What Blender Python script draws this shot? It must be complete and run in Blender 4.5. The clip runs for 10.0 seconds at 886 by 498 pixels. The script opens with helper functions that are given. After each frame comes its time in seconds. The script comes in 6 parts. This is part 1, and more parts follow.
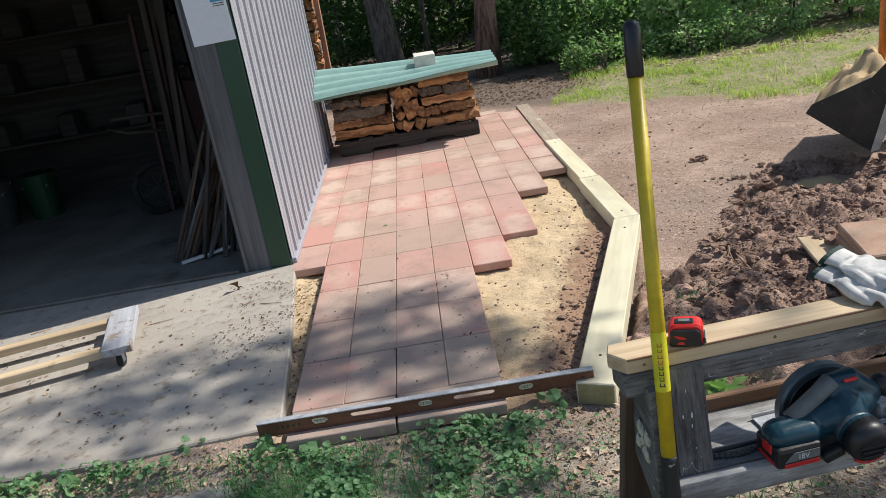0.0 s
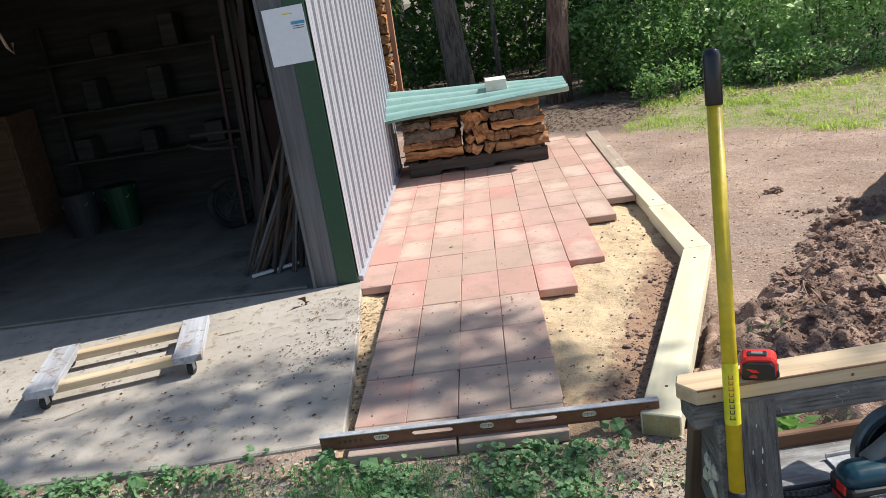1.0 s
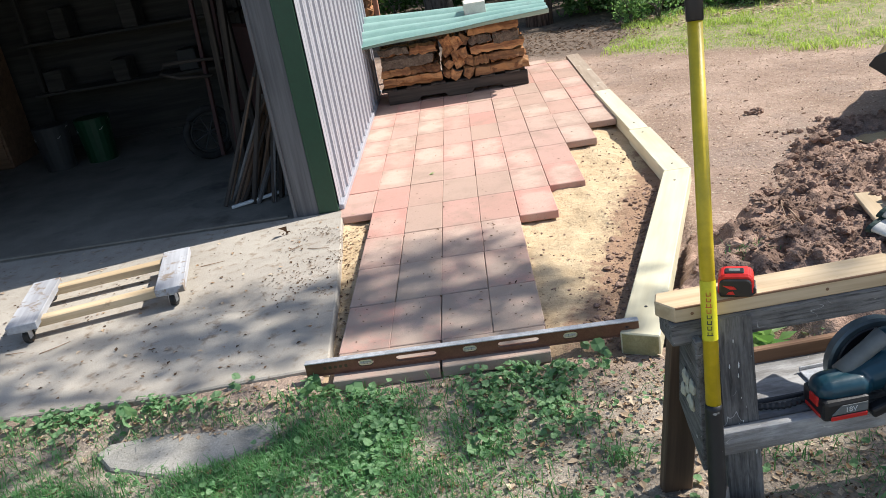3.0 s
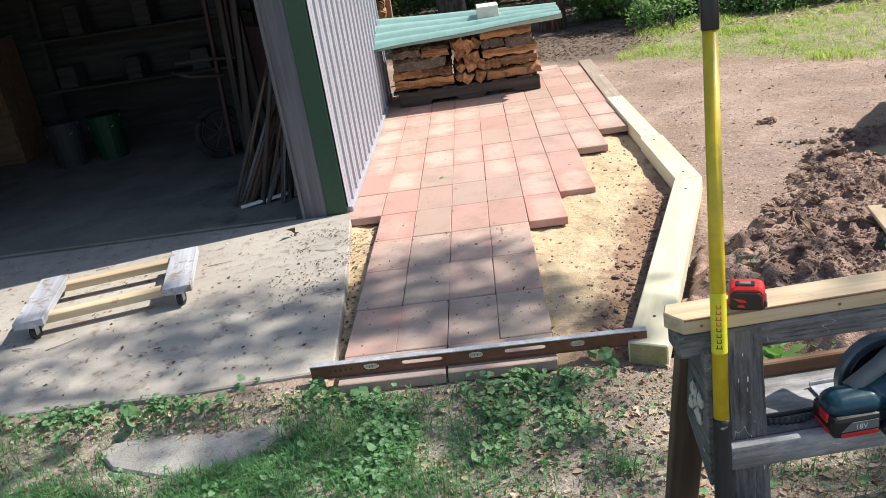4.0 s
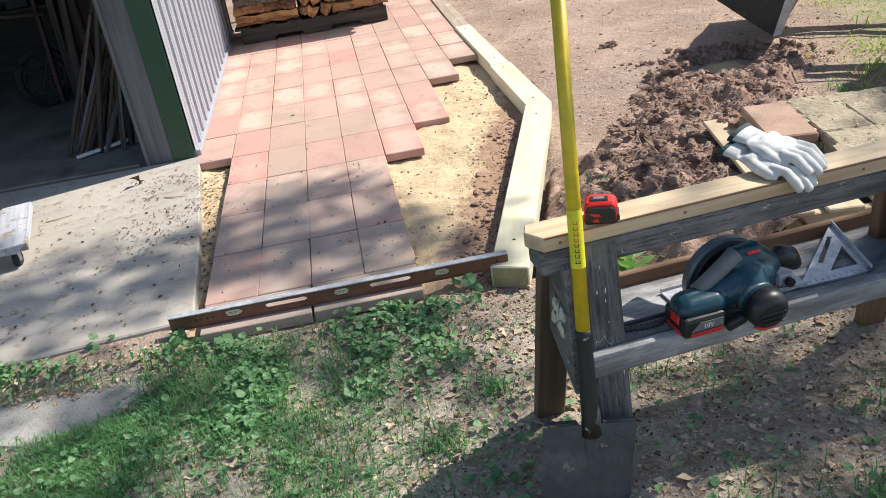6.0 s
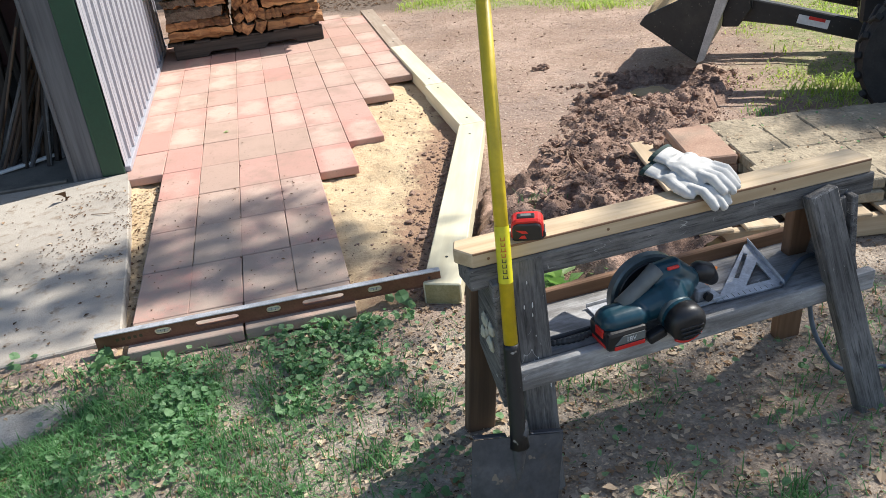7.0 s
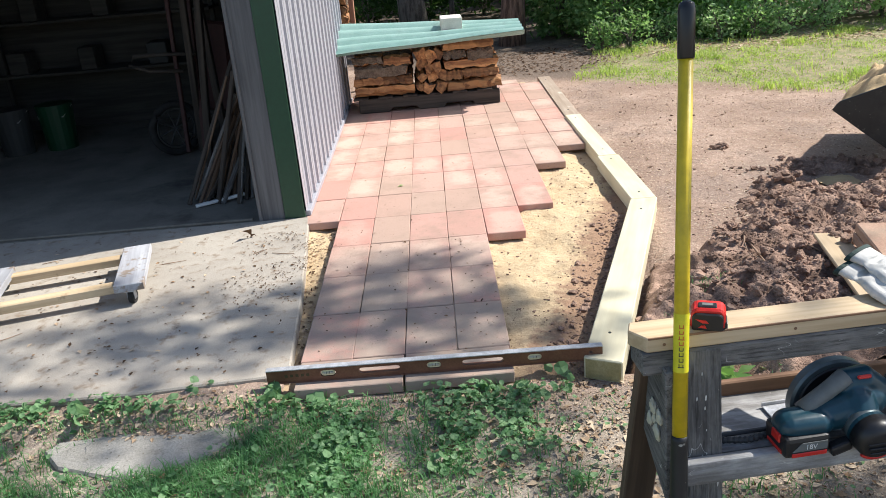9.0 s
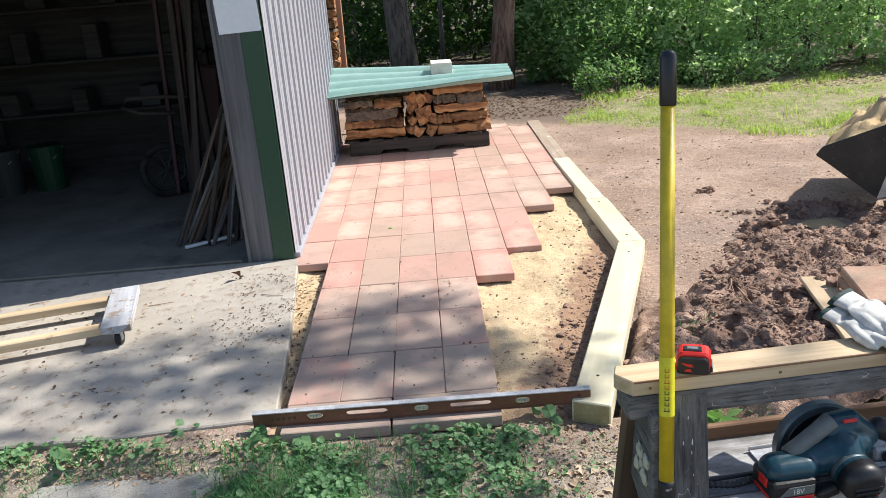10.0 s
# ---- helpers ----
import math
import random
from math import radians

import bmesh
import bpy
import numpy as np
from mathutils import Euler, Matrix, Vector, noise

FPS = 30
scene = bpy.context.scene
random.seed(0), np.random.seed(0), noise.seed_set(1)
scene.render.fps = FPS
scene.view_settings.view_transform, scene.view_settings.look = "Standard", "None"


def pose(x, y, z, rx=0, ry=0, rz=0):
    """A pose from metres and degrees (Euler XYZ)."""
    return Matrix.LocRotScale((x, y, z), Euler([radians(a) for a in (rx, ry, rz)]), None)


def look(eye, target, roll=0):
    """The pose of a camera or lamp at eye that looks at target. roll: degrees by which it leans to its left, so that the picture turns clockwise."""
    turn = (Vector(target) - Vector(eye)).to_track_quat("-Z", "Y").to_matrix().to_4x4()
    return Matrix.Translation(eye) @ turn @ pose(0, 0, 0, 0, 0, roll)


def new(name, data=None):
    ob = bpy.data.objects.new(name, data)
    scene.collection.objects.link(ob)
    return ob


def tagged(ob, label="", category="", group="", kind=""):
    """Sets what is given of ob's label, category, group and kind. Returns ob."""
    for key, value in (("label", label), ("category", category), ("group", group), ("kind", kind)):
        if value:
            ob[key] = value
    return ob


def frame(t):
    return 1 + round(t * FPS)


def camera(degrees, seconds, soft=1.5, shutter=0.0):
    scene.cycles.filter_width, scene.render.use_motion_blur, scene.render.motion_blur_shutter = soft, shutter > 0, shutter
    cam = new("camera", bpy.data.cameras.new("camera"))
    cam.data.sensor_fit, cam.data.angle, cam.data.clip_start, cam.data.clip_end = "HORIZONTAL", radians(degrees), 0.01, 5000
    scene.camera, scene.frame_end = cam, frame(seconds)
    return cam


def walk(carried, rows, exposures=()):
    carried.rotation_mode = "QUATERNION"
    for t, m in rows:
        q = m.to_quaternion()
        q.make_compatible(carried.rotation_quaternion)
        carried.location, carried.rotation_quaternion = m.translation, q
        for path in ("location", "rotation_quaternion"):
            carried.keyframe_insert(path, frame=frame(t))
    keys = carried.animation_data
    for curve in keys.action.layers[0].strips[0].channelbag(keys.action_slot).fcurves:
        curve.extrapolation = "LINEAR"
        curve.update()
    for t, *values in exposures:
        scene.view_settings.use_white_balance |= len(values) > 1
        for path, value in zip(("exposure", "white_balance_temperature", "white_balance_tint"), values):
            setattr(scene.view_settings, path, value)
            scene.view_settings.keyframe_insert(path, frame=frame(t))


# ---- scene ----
cam = camera(57.0, 10.0, soft=0.6)
PATH = [
    (0, (0.687, -2.761, 1.523), (0.681, -0.875, 0.857), -9.9),
    (0.5, (0.675, -2.765, 1.524), (0.554, -0.865, 0.912), -9.5),
    (1, (0.669, -2.779, 1.525), (0.52, -0.873, 0.937), -9.1),
    (1.5, (0.674, -2.775, 1.517), (0.536, -0.875, 0.909), -9.5),
    (2, (0.683, -2.777, 1.507), (0.577, -0.896, 0.835), -10.0),
    (2.5, (0.679, -2.775, 1.504), (0.576, -0.917, 0.771), -10.2),
    (2.7, (0.675, -2.78, 1.507), (0.562, -0.932, 0.752), -10.3),
    (3.8, (0.666, -2.775, 1.516), (0.503, -0.93, 0.76), -9.1),
    (4, (0.672, -2.762, 1.514), (0.523, -0.913, 0.767), -9.1),
    (4.5, (0.668, -2.747, 1.513), (0.554, -0.894, 0.768), -7.7),
    (5, (0.633, -2.727, 1.497), (0.542, -0.904, 0.681), -6.6),
    (5.5, (0.663, -2.722, 1.489), (0.684, -0.94, 0.582), -8.5),
    (6, (0.668, -2.74, 1.485), (0.831, -0.977, 0.554), -8.9),
    (6.2, (0.681, -2.756, 1.491), (0.928, -1.004, 0.559), -8.2),
    (7.3, (0.677, -2.774, 1.487), (1.0, -1.018, 0.586), -6.5),
    (7.5, (0.672, -2.767, 1.484), (0.936, -1.0, 0.583), -6.2),
    (8, (0.648, -2.763, 1.491), (0.859, -0.992, 0.585), -3.9),
    (8.5, (0.632, -2.776, 1.502), (0.757, -0.978, 0.633), -4.2),
    (9, (0.616, -2.773, 1.53), (0.598, -0.916, 0.787), -5.1),
    (9.5, (0.615, -2.771, 1.541), (0.56, -0.879, 0.896), -4.7),
    (10, (0.626, -2.782, 1.537), (0.639, -0.891, 0.887), -4.6),
]
walk(cam, [(t, look(eye, target, roll)) for t, eye, target, roll in PATH],
     exposures=((0.0, 0.28), (0.5, 0.46), (1.0, 0.58), (5.0, 0.7), (10.0, 0.72)))

# ---- world, sun ----
SUN_DIR = Vector((0.655, 0.178, 0.735)).normalized()
world = bpy.data.worlds.new("world")
scene.world = world
world.use_nodes = True
wn = world.node_tree
sky = wn.nodes.new("ShaderNodeTexSky")
sky.sky_type = "NISHITA"
sky.sun_disc = False
sky.sun_elevation = math.asin(SUN_DIR.z)
sky.sun_rotation = math.atan2(SUN_DIR.x, SUN_DIR.y)
wn.links.new(sky.outputs[0], wn.nodes["Background"].inputs[0])
wn.nodes["Background"].inputs[1].default_value = 0.115
sun_data = bpy.data.lights.new("sun", "SUN")
sun_data.energy, sun_data.angle, sun_data.color = 4.6, radians(0.55), (1.0, 0.965, 0.9)
sun = new("sun", sun_data)
sun.matrix_world = look(SUN_DIR * 30, (0, 0, 0))


# ---- materials ----
def socket(nt, kind, **inputs):
    n = nt.nodes.new(kind)
    for k, v in inputs.items():
        n.inputs[k].default_value = v
    return n


def mix(nt, fac, a, b, blend="MIX"):
    n = nt.nodes.new("ShaderNodeMix")
    n.data_type, n.blend_type = "RGBA", blend
    for i, v in ((0, fac), (6, a), (7, b)):
        if isinstance(v, bpy.types.NodeSocket):
            nt.links.new(v, n.inputs[i])
        else:
            n.inputs[i].default_value = v if i == 0 else (*v, 1)
    return n.outputs[2]


def ramp(nt, value, lo, hi):
    n = nt.nodes.new("ShaderNodeMapRange")
    n.interpolation_type = "SMOOTHSTEP"
    nt.links.new(value, n.inputs[0])
    n.inputs[1].default_value, n.inputs[2].default_value = lo, hi
    return n.outputs[0]


def maths(nt, op, a, b=0.0):
    n = nt.nodes.new("ShaderNodeMath")
    n.operation = op
    for i, v in enumerate((a, b)):
        if isinstance(v, bpy.types.NodeSocket):
            nt.links.new(v, n.inputs[i])
        else:
            n.inputs[i].default_value = v
    return n.outputs[0]


def noise_of(nt, vec, scale, detail=4.0, rough=0.6):
    n = socket(nt, "ShaderNodeTexNoise", Scale=scale, Detail=detail, Roughness=rough)
    nt.links.new(vec, n.inputs["Vector"])
    return n.outputs[0]


def shell(name):
    m = bpy.data.materials.new(name)
    m.use_nodes = True
    return m, m.node_tree, m.node_tree.nodes["Principled BSDF"]


def finish(nt, p, colour, rough=0.8, bump=None, depth=0.004, metal=0.0):
    if isinstance(colour, bpy.types.NodeSocket):
        nt.links.new(colour, p.inputs["Base Color"])
    else:
        p.inputs["Base Color"].default_value = (*colour, 1)
    if isinstance(rough, bpy.types.NodeSocket):
        nt.links.new(rough, p.inputs["Roughness"])
    else:
        p.inputs["Roughness"].default_value = rough
    p.inputs["Metallic"].default_value = metal
    if bump is not None:
        b = socket(nt, "ShaderNodeBump", Strength=1.0, Distance=depth)
        nt.links.new(bump, b.inputs["Height"])
        nt.links.new(b.outputs[0], p.inputs["Normal"])


def world_pos(nt):
    return nt.nodes.new("ShaderNodeNewGeometry").outputs["Position"]


def local_pos(nt, stretch=(1, 1, 1), jitter=True):
    tc = nt.nodes.new("ShaderNodeTexCoord")
    mp = nt.nodes.new("ShaderNodeMapping")
    nt.links.new(tc.outputs["Object"], mp.inputs[0])
    mp.inputs["Scale"].default_value = stretch
    if jitter:
        oi = nt.nodes.new("ShaderNodeObjectInfo")
        c = nt.nodes.new("ShaderNodeCombineXYZ")
        for i in range(3):
            nt.links.new(maths(nt, "MULTIPLY", oi.outputs["Random"], 17.0 + 11 * i), c.inputs[i])
        nt.links.new(c.outputs[0], mp.inputs["Location"])
    return mp.outputs[0]


def obj_random(nt):
    return nt.nodes.new("ShaderNodeObjectInfo").outputs["Random"]


def island_random(nt):
    return nt.nodes.new("ShaderNodeNewGeometry").outputs["Random Per Island"]


def grainy(name, a, b, scale=6.0, fine=90.0, rough=0.85, depth=0.003, dark=None, spot=None, metal=0.0, vary=0.0, local=False):
    """Two-scale mottled surface: broad blotches from a to b, fine grain, optional stains and specks."""
    m, nt, p = shell(name)
    pos = local_pos(nt) if local else world_pos(nt)
    big = noise_of(nt, pos, scale, 5)
    tiny = noise_of(nt, pos, fine, 3)
    c = mix(nt, ramp(nt, big, 0.3, 0.7), a, b)
    c = mix(nt, maths(nt, "MULTIPLY", ramp(nt, tiny, 0.35, 0.75), 0.45), c, tuple(v * 0.62 for v in a))
    if dark:
        c = mix(nt, maths(nt, "MULTIPLY", ramp(nt, noise_of(nt, pos, scale * 0.45, 6, 0.7), 0.52, 0.68), 0.8), c, dark)
    if spot:
        c = mix(nt, ramp(nt, noise_of(nt, pos, fine * 0.5, 2), 0.66, 0.72), c, spot)
    if vary:
        v = maths(nt, "ADD", maths(nt, "MULTIPLY", obj_random(nt), vary), 1 - vary / 2)
        hsv = nt.nodes.new("ShaderNodeHueSaturation")
        nt.links.new(c, hsv.inputs["Color"])
        nt.links.new(v, hsv.inputs["Value"])
        c = hsv.outputs[0]
    h = maths(nt, "ADD", maths(nt, "MULTIPLY", big, 0.7), tiny)
    finish(nt, p, c, rough, h, depth, metal)
    return m


def wood(name, a, b, rough=0.7, ring=26.0, depth=0.0012, stain=None, stain_at=0.55, vary=0.25):
    """Boards: grain runs along the local x axis."""
    m, nt, p = shell(name)
    pos = local_pos(nt, (0.9, ring, ring))
    grain = noise_of(nt, pos, 1.6, 6, 0.62)
    broad = noise_of(nt, local_pos(nt, (1.5, 5, 5)), 1.3, 3)
    c = mix(nt, ramp(nt, grain, 0.32, 0.68), a, b)
    c = mix(nt, maths(nt, "MULTIPLY", ramp(nt, broad, 0.45, 0.75), 0.35), c, tuple(v * 0.6 for v in a))
    if stain:
        s = noise_of(nt, world_pos(nt), 9.0, 6, 0.7)
        c = mix(nt, ramp(nt, s, stain_at, stain_at + 0.08), c, stain)
    v = maths(nt, "ADD", maths(nt, "MULTIPLY", obj_random(nt), vary), 1 - vary / 2)
    hsv = nt.nodes.new("ShaderNodeHueSaturation")
    nt.links.new(c, hsv.inputs["Color"])
    nt.links.new(v, hsv.inputs["Value"])
    finish(nt, p, hsv.outputs[0], rough, grain, depth)
    return m


def scuffed(name, a, b, mark, ring=30.0, rough=0.85, amount=1.0):
    """Old boards: deep grain along local x, thin pale scratches and specks of paint."""
    m, nt, p = shell(name)
    grain = noise_of(nt, local_pos(nt, (1.2, ring, ring)), 2.2, 8, 0.72)
    pores = noise_of(nt, local_pos(nt, (6, ring * 3, ring * 3)), 2.0, 4, 0.6)
    broad = noise_of(nt, local_pos(nt, (2.5, 6, 6)), 1.6, 5, 0.7)
    c = mix(nt, ramp(nt, grain, 0.36, 0.66), a, b)
    c = mix(nt, maths(nt, "MULTIPLY", ramp(nt, broad, 0.42, 0.72), 0.55), c, tuple(v * 1.9 for v in b))
    c = mix(nt, maths(nt, "MULTIPLY", ramp(nt, pores, 0.5, 0.72), 0.75 * amount * amount), c, tuple(v * 0.35 for v in a))
    swirl = noise_of(nt, local_pos(nt, (3, 7, 7)), 2.4, 2, 0.5)
    hair = ramp(nt, maths(nt, "ABSOLUTE", maths(nt, "SUBTRACT", swirl, 0.52)), 0.0045, 0.0015)
    hair = maths(nt, "MULTIPLY", hair, ramp(nt, noise_of(nt, local_pos(nt), 13.0, 2), 0.55, 0.62))
    speck = ramp(nt, noise_of(nt, local_pos(nt, (9, 34, 34)), 3.4, 2, 0.5), 0.77, 0.8)
    c = mix(nt, maths(nt, "MULTIPLY", maths(nt, "MAXIMUM", hair, speck), 0.8 * amount), c, mark)
    finish(nt, p, c, rough, maths(nt, "ADD", grain, maths(nt, "MULTIPLY", pores, -0.6)), 0.004)
    return m


def plain(name, colour, rough=0.5, metal=0.0, wear=0.12):
    m, nt, p = shell(name)
    n = noise_of(nt, local_pos(nt), 35.0, 5)
    c = mix(nt, ramp(nt, n, 0.3, 0.75), tuple(v * (1 - wear) for v in colour), tuple(min(1, v * (1 + wear)) for v in colour))
    finish(nt, p, c, maths(nt, "ADD", maths(nt, "MULTIPLY", n, 0.25), rough - 0.12), n, 0.0006, metal)
    return m


def leafy(name, a, b, through_light=0.35, rough=0.55, gloss=0.3):
    """Leaves: hue varies from leaf to leaf and some light passes through."""
    m, nt, p = shell(name)
    r = island_random(nt)
    c = mix(nt, r, a, b)
    c = mix(nt, maths(nt, "MULTIPLY", noise_of(nt, world_pos(nt), 1.2, 3), 0.45), c, tuple(v * 0.5 for v in a))
    finish(nt, p, c, rough)
    p.inputs["Specular IOR Level"].default_value = gloss
    tr = nt.nodes.new("ShaderNodeBsdfTranslucent")
    warm = nt.nodes.new("ShaderNodeHueSaturation")
    nt.links.new(c, warm.inputs["Color"])
    warm.inputs["Hue"].default_value, warm.inputs["Saturation"].default_value, warm.inputs["Value"].default_value = 0.485, 1.1, 1.55
    nt.links.new(warm.outputs[0], tr.inputs[0])
    mx = nt.nodes.new("ShaderNodeMixShader")
    mx.inputs[0].default_value = through_light
    nt.links.new(p.outputs[0], mx.inputs[1])
    nt.links.new(tr.outputs[0], mx.inputs[2])
    nt.links.new(mx.outputs[0], nt.nodes["Material Output"].inputs[0])
    return m


def ground_material():
    """Bare yard soil, lawn to the back, grey leaf-strewn soil to the front."""
    m, nt, p = shell("yard soil")
    pos = world_pos(nt)
    sep = nt.nodes.new("ShaderNodeSeparateXYZ")
    nt.links.new(pos, sep.inputs[0])
    big, mid, tiny = noise_of(nt, pos, 1.4, 5), noise_of(nt, pos, 11.0, 6, 0.7), noise_of(nt, pos, 75.0, 4, 0.7)
    yard = mix(nt, ramp(nt, big, 0.35, 0.65), (0.3, 0.2, 0.148), (0.46, 0.325, 0.25))
    yard = mix(nt, ramp(nt, mid, 0.5, 0.72), yard, (0.26, 0.17, 0.12))
    yard = mix(nt, maths(nt, "MULTIPLY", ramp(nt, noise_of(nt, pos, 0.9, 6, 0.7), 0.48, 0.6), 0.6), yard, (0.27, 0.2, 0.165))
    chips = ramp(nt, noise_of(nt, pos, 60.0, 2, 0.5), 0.6, 0.68)
    yard = mix(nt, maths(nt, "MULTIPLY", ramp(nt, noise_of(nt, pos, 4.2, 5, 0.7), 0.5, 0.66), 0.5), yard, (0.29, 0.2, 0.15))
    yard = mix(nt, maths(nt, "MULTIPLY", chips, 0.8), yard, (0.56, 0.47, 0.36))
    front = mix(nt, ramp(nt, mid, 0.38, 0.62), (0.26, 0.215, 0.17), (0.43, 0.37, 0.3))
    front = mix(nt, maths(nt, "MULTIPLY", chips, 0.6), front, (0.6, 0.5, 0.38))
    lawn = mix(nt, ramp(nt, mid, 0.35, 0.65), (0.2, 0.23, 0.08), (0.38, 0.31, 0.2))
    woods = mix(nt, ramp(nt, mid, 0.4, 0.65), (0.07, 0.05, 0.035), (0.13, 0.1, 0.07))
    wob = maths(nt, "MULTIPLY", maths(nt, "SUBTRACT", big, 0.5), 1.6)
    line = maths(nt, "ADD", maths(nt, "ADD", sep.outputs[1], maths(nt, "MULTIPLY", sep.outputs[0], 0.72)), maths(nt, "MULTIPLY", wob, 0.35))
    c = mix(nt, ramp(nt, maths(nt, "ADD", sep.outputs[1], maths(nt, "MULTIPLY", wob, 0.4)), -0.6, 0.05), front, yard)
    side = maths(nt, "ADD", maths(nt, "SUBTRACT", sep.outputs[0], maths(nt, "MULTIPLY", sep.outputs[1], 0.3)), wob)
    east = ramp(nt, maths(nt, "SUBTRACT", sep.outputs[0], maths(nt, "MULTIPLY", maths(nt, "MAXIMUM", maths(nt, "SUBTRACT", sep.outputs[1], 5.2), 0.0), 0.5)), 1.8, 2.2)
    # front soil mixed darker and browner towards the right
    damp = ramp(nt, maths(nt, "ADD", sep.outputs[0], wob), 0.7, 1.5)
    c = mix(nt, maths(nt, "MULTIPLY", maths(nt, "MULTIPLY", damp, ramp(nt, sep.outputs[1], 0.0, -0.6)), 0.3), c, (0.3, 0.215, 0.15))
    # dark leaf-litter soil; shade at the wood's edge is painted in as well
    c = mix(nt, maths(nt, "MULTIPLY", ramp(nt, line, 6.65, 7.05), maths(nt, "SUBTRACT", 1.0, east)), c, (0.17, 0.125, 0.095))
    c = mix(nt, maths(nt, "MULTIPLY", ramp(nt, line, 6.65, 7.05), east), c, lawn)
    c = mix(nt, maths(nt, "MULTIPLY", ramp(nt, side, 3.0, 3.5), ramp(nt, sep.outputs[1], 0.6, 1.1)), c, lawn)
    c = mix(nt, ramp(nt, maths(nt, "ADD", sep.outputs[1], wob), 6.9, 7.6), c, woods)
    c = mix(nt, maths(nt, "MULTIPLY", ramp(nt, tiny, 0.42, 0.66), 0.48), c, (0.15, 0.108, 0.078))
    finish(nt, p, c, 0.95, maths(nt, "ADD", mid, maths(nt, "MULTIPLY", tiny, 0.5)), 0.018)
    return m


def sand_material():
    """Yellow bedding sand, mixed with brown soil beside the timber edging."""
    m, nt, p = shell("bedding sand")
    pos = world_pos(nt)
    sep = nt.nodes.new("ShaderNodeSeparateXYZ")
    nt.links.new(pos, sep.inputs[0])
    mid, tiny = noise_of(nt, pos, 9.0, 6, 0.7), noise_of(nt, pos, 160.0, 3)
    c = mix(nt, ramp(nt, mid, 0.3, 0.7), (0.49, 0.36, 0.215), (0.61, 0.47, 0.3))
    edge = maths(nt, "SUBTRACT", sep.outputs[0], maths(nt, "ADD", maths(nt, "MULTIPLY", sep.outputs[1], 0.34), 1.12))
    edge = maths(nt, "ADD", edge, maths(nt, "MULTIPLY", mid, 0.5))
    c = mix(nt, ramp(nt, edge, 0.0, 0.1), c, (0.28, 0.17, 0.11))
    c = mix(nt, ramp(nt, noise_of(nt, pos, 30.0, 3, 0.7), 0.64, 0.7), c, (0.22, 0.14, 0.09))
    near = ramp(nt, maths(nt, "ADD", sep.outputs[1], mid), 0.85, 0.35)
    c = mix(nt, maths(nt, "MULTIPLY", near, 0.65), c, (0.3, 0.21, 0.14))
    c = mix(nt, maths(nt, "MULTIPLY", ramp(nt, tiny, 0.35, 0.7), 0.3), c, (0.36, 0.25, 0.13))
    lump = noise_of(nt, pos, 38.0, 4, 0.7)
    finish(nt, p, c, 0.95, maths(nt, "ADD", maths(nt, "MULTIPLY", mid, 1.0), maths(nt, "ADD", lump, maths(nt, "MULTIPLY", tiny, 0.2))), 0.01)
    return m


def paver_material():
    """Cast concrete pavers, red to brown, paler and dusted with lime towards the middle of some."""
    m, nt, p = shell("red concrete paver")
    r = obj_random(nt)
    pos = local_pos(nt)
    wp = world_pos(nt)
    big, tiny = noise_of(nt, pos, 7.0, 5), noise_of(nt, wp, 220.0, 3, 0.7)
    red = mix(nt, r, (0.49, 0.245, 0.2), (0.47, 0.31, 0.255))
    third = maths(nt, "FRACT", maths(nt, "MULTIPLY", r, 7.31))
    c = mix(nt, maths(nt, "MULTIPLY", ramp(nt, third, 0.45, 0.9), 0.7), red, (0.4, 0.29, 0.225))
    tc = nt.nodes.new("ShaderNodeTexCoord")
    mp = nt.nodes.new("ShaderNodeMapping")
    nt.links.new(tc.outputs["Object"], mp.inputs[0])
    mp.inputs["Scale"].default_value = (9.0, 4.5, 0)
    ln = nt.nodes.new("ShaderNodeVectorMath")
    ln.operation = "LENGTH"
    nt.links.new(mp.outputs[0], ln.inputs[0])
    lime = ramp(nt, maths(nt, "ADD", ln.outputs["Value"], maths(nt, "MULTIPLY", maths(nt, "SUBTRACT", big, 0.5), 2.0)), 1.2, 0.35)
    some = ramp(nt, maths(nt, "FRACT", maths(nt, "MULTIPLY", r, 13.7)), 0.2, 0.8)
    c = mix(nt, maths(nt, "MULTIPLY", maths(nt, "MULTIPLY", lime, some), 0.55), c, (0.62, 0.48, 0.39))
    c = mix(nt, maths(nt, "MULTIPLY", ramp(nt, noise_of(nt, wp, 2.6, 6, 0.7), 0.46, 0.68), 0.6), c, (0.3, 0.215, 0.165))
    c = mix(nt, maths(nt, "MULTIPLY", ramp(nt, tiny, 0.45, 0.75), 0.35), c, (0.24, 0.14, 0.1))
    c = mix(nt, ramp(nt, noise_of(nt, wp, 60.0, 2), 0.68, 0.72), c, (0.16, 0.11, 0.08))
    sepw = nt.nodes.new("ShaderNodeSeparateXYZ")
    nt.links.new(wp, sepw.inputs[0])
    # near rows mixed towards grey-brown, in patches that fade with distance
    soil = noise_of(nt, wp, 5.5, 7, 0.72)
    trodden = ramp(nt, maths(nt, "ADD", sepw.outputs[1], maths(nt, "MULTIPLY", soil, 1.2)), 2.1, 1.0)
    c = mix(nt, maths(nt, "MULTIPLY", maths(nt, "MULTIPLY", trodden, ramp(nt, soil, 0.3, 0.58)), 0.75), c, (0.33, 0.275, 0.225))
    c = mix(nt, maths(nt, "MULTIPLY", ramp(nt, noise_of(nt, wp, 26.0, 5, 0.75), 0.56, 0.7), 0.4), c, (0.3, 0.215, 0.165))
    finish(nt, p, c, 0.9, maths(nt, "ADD", big, tiny), 0.0016)
    return m


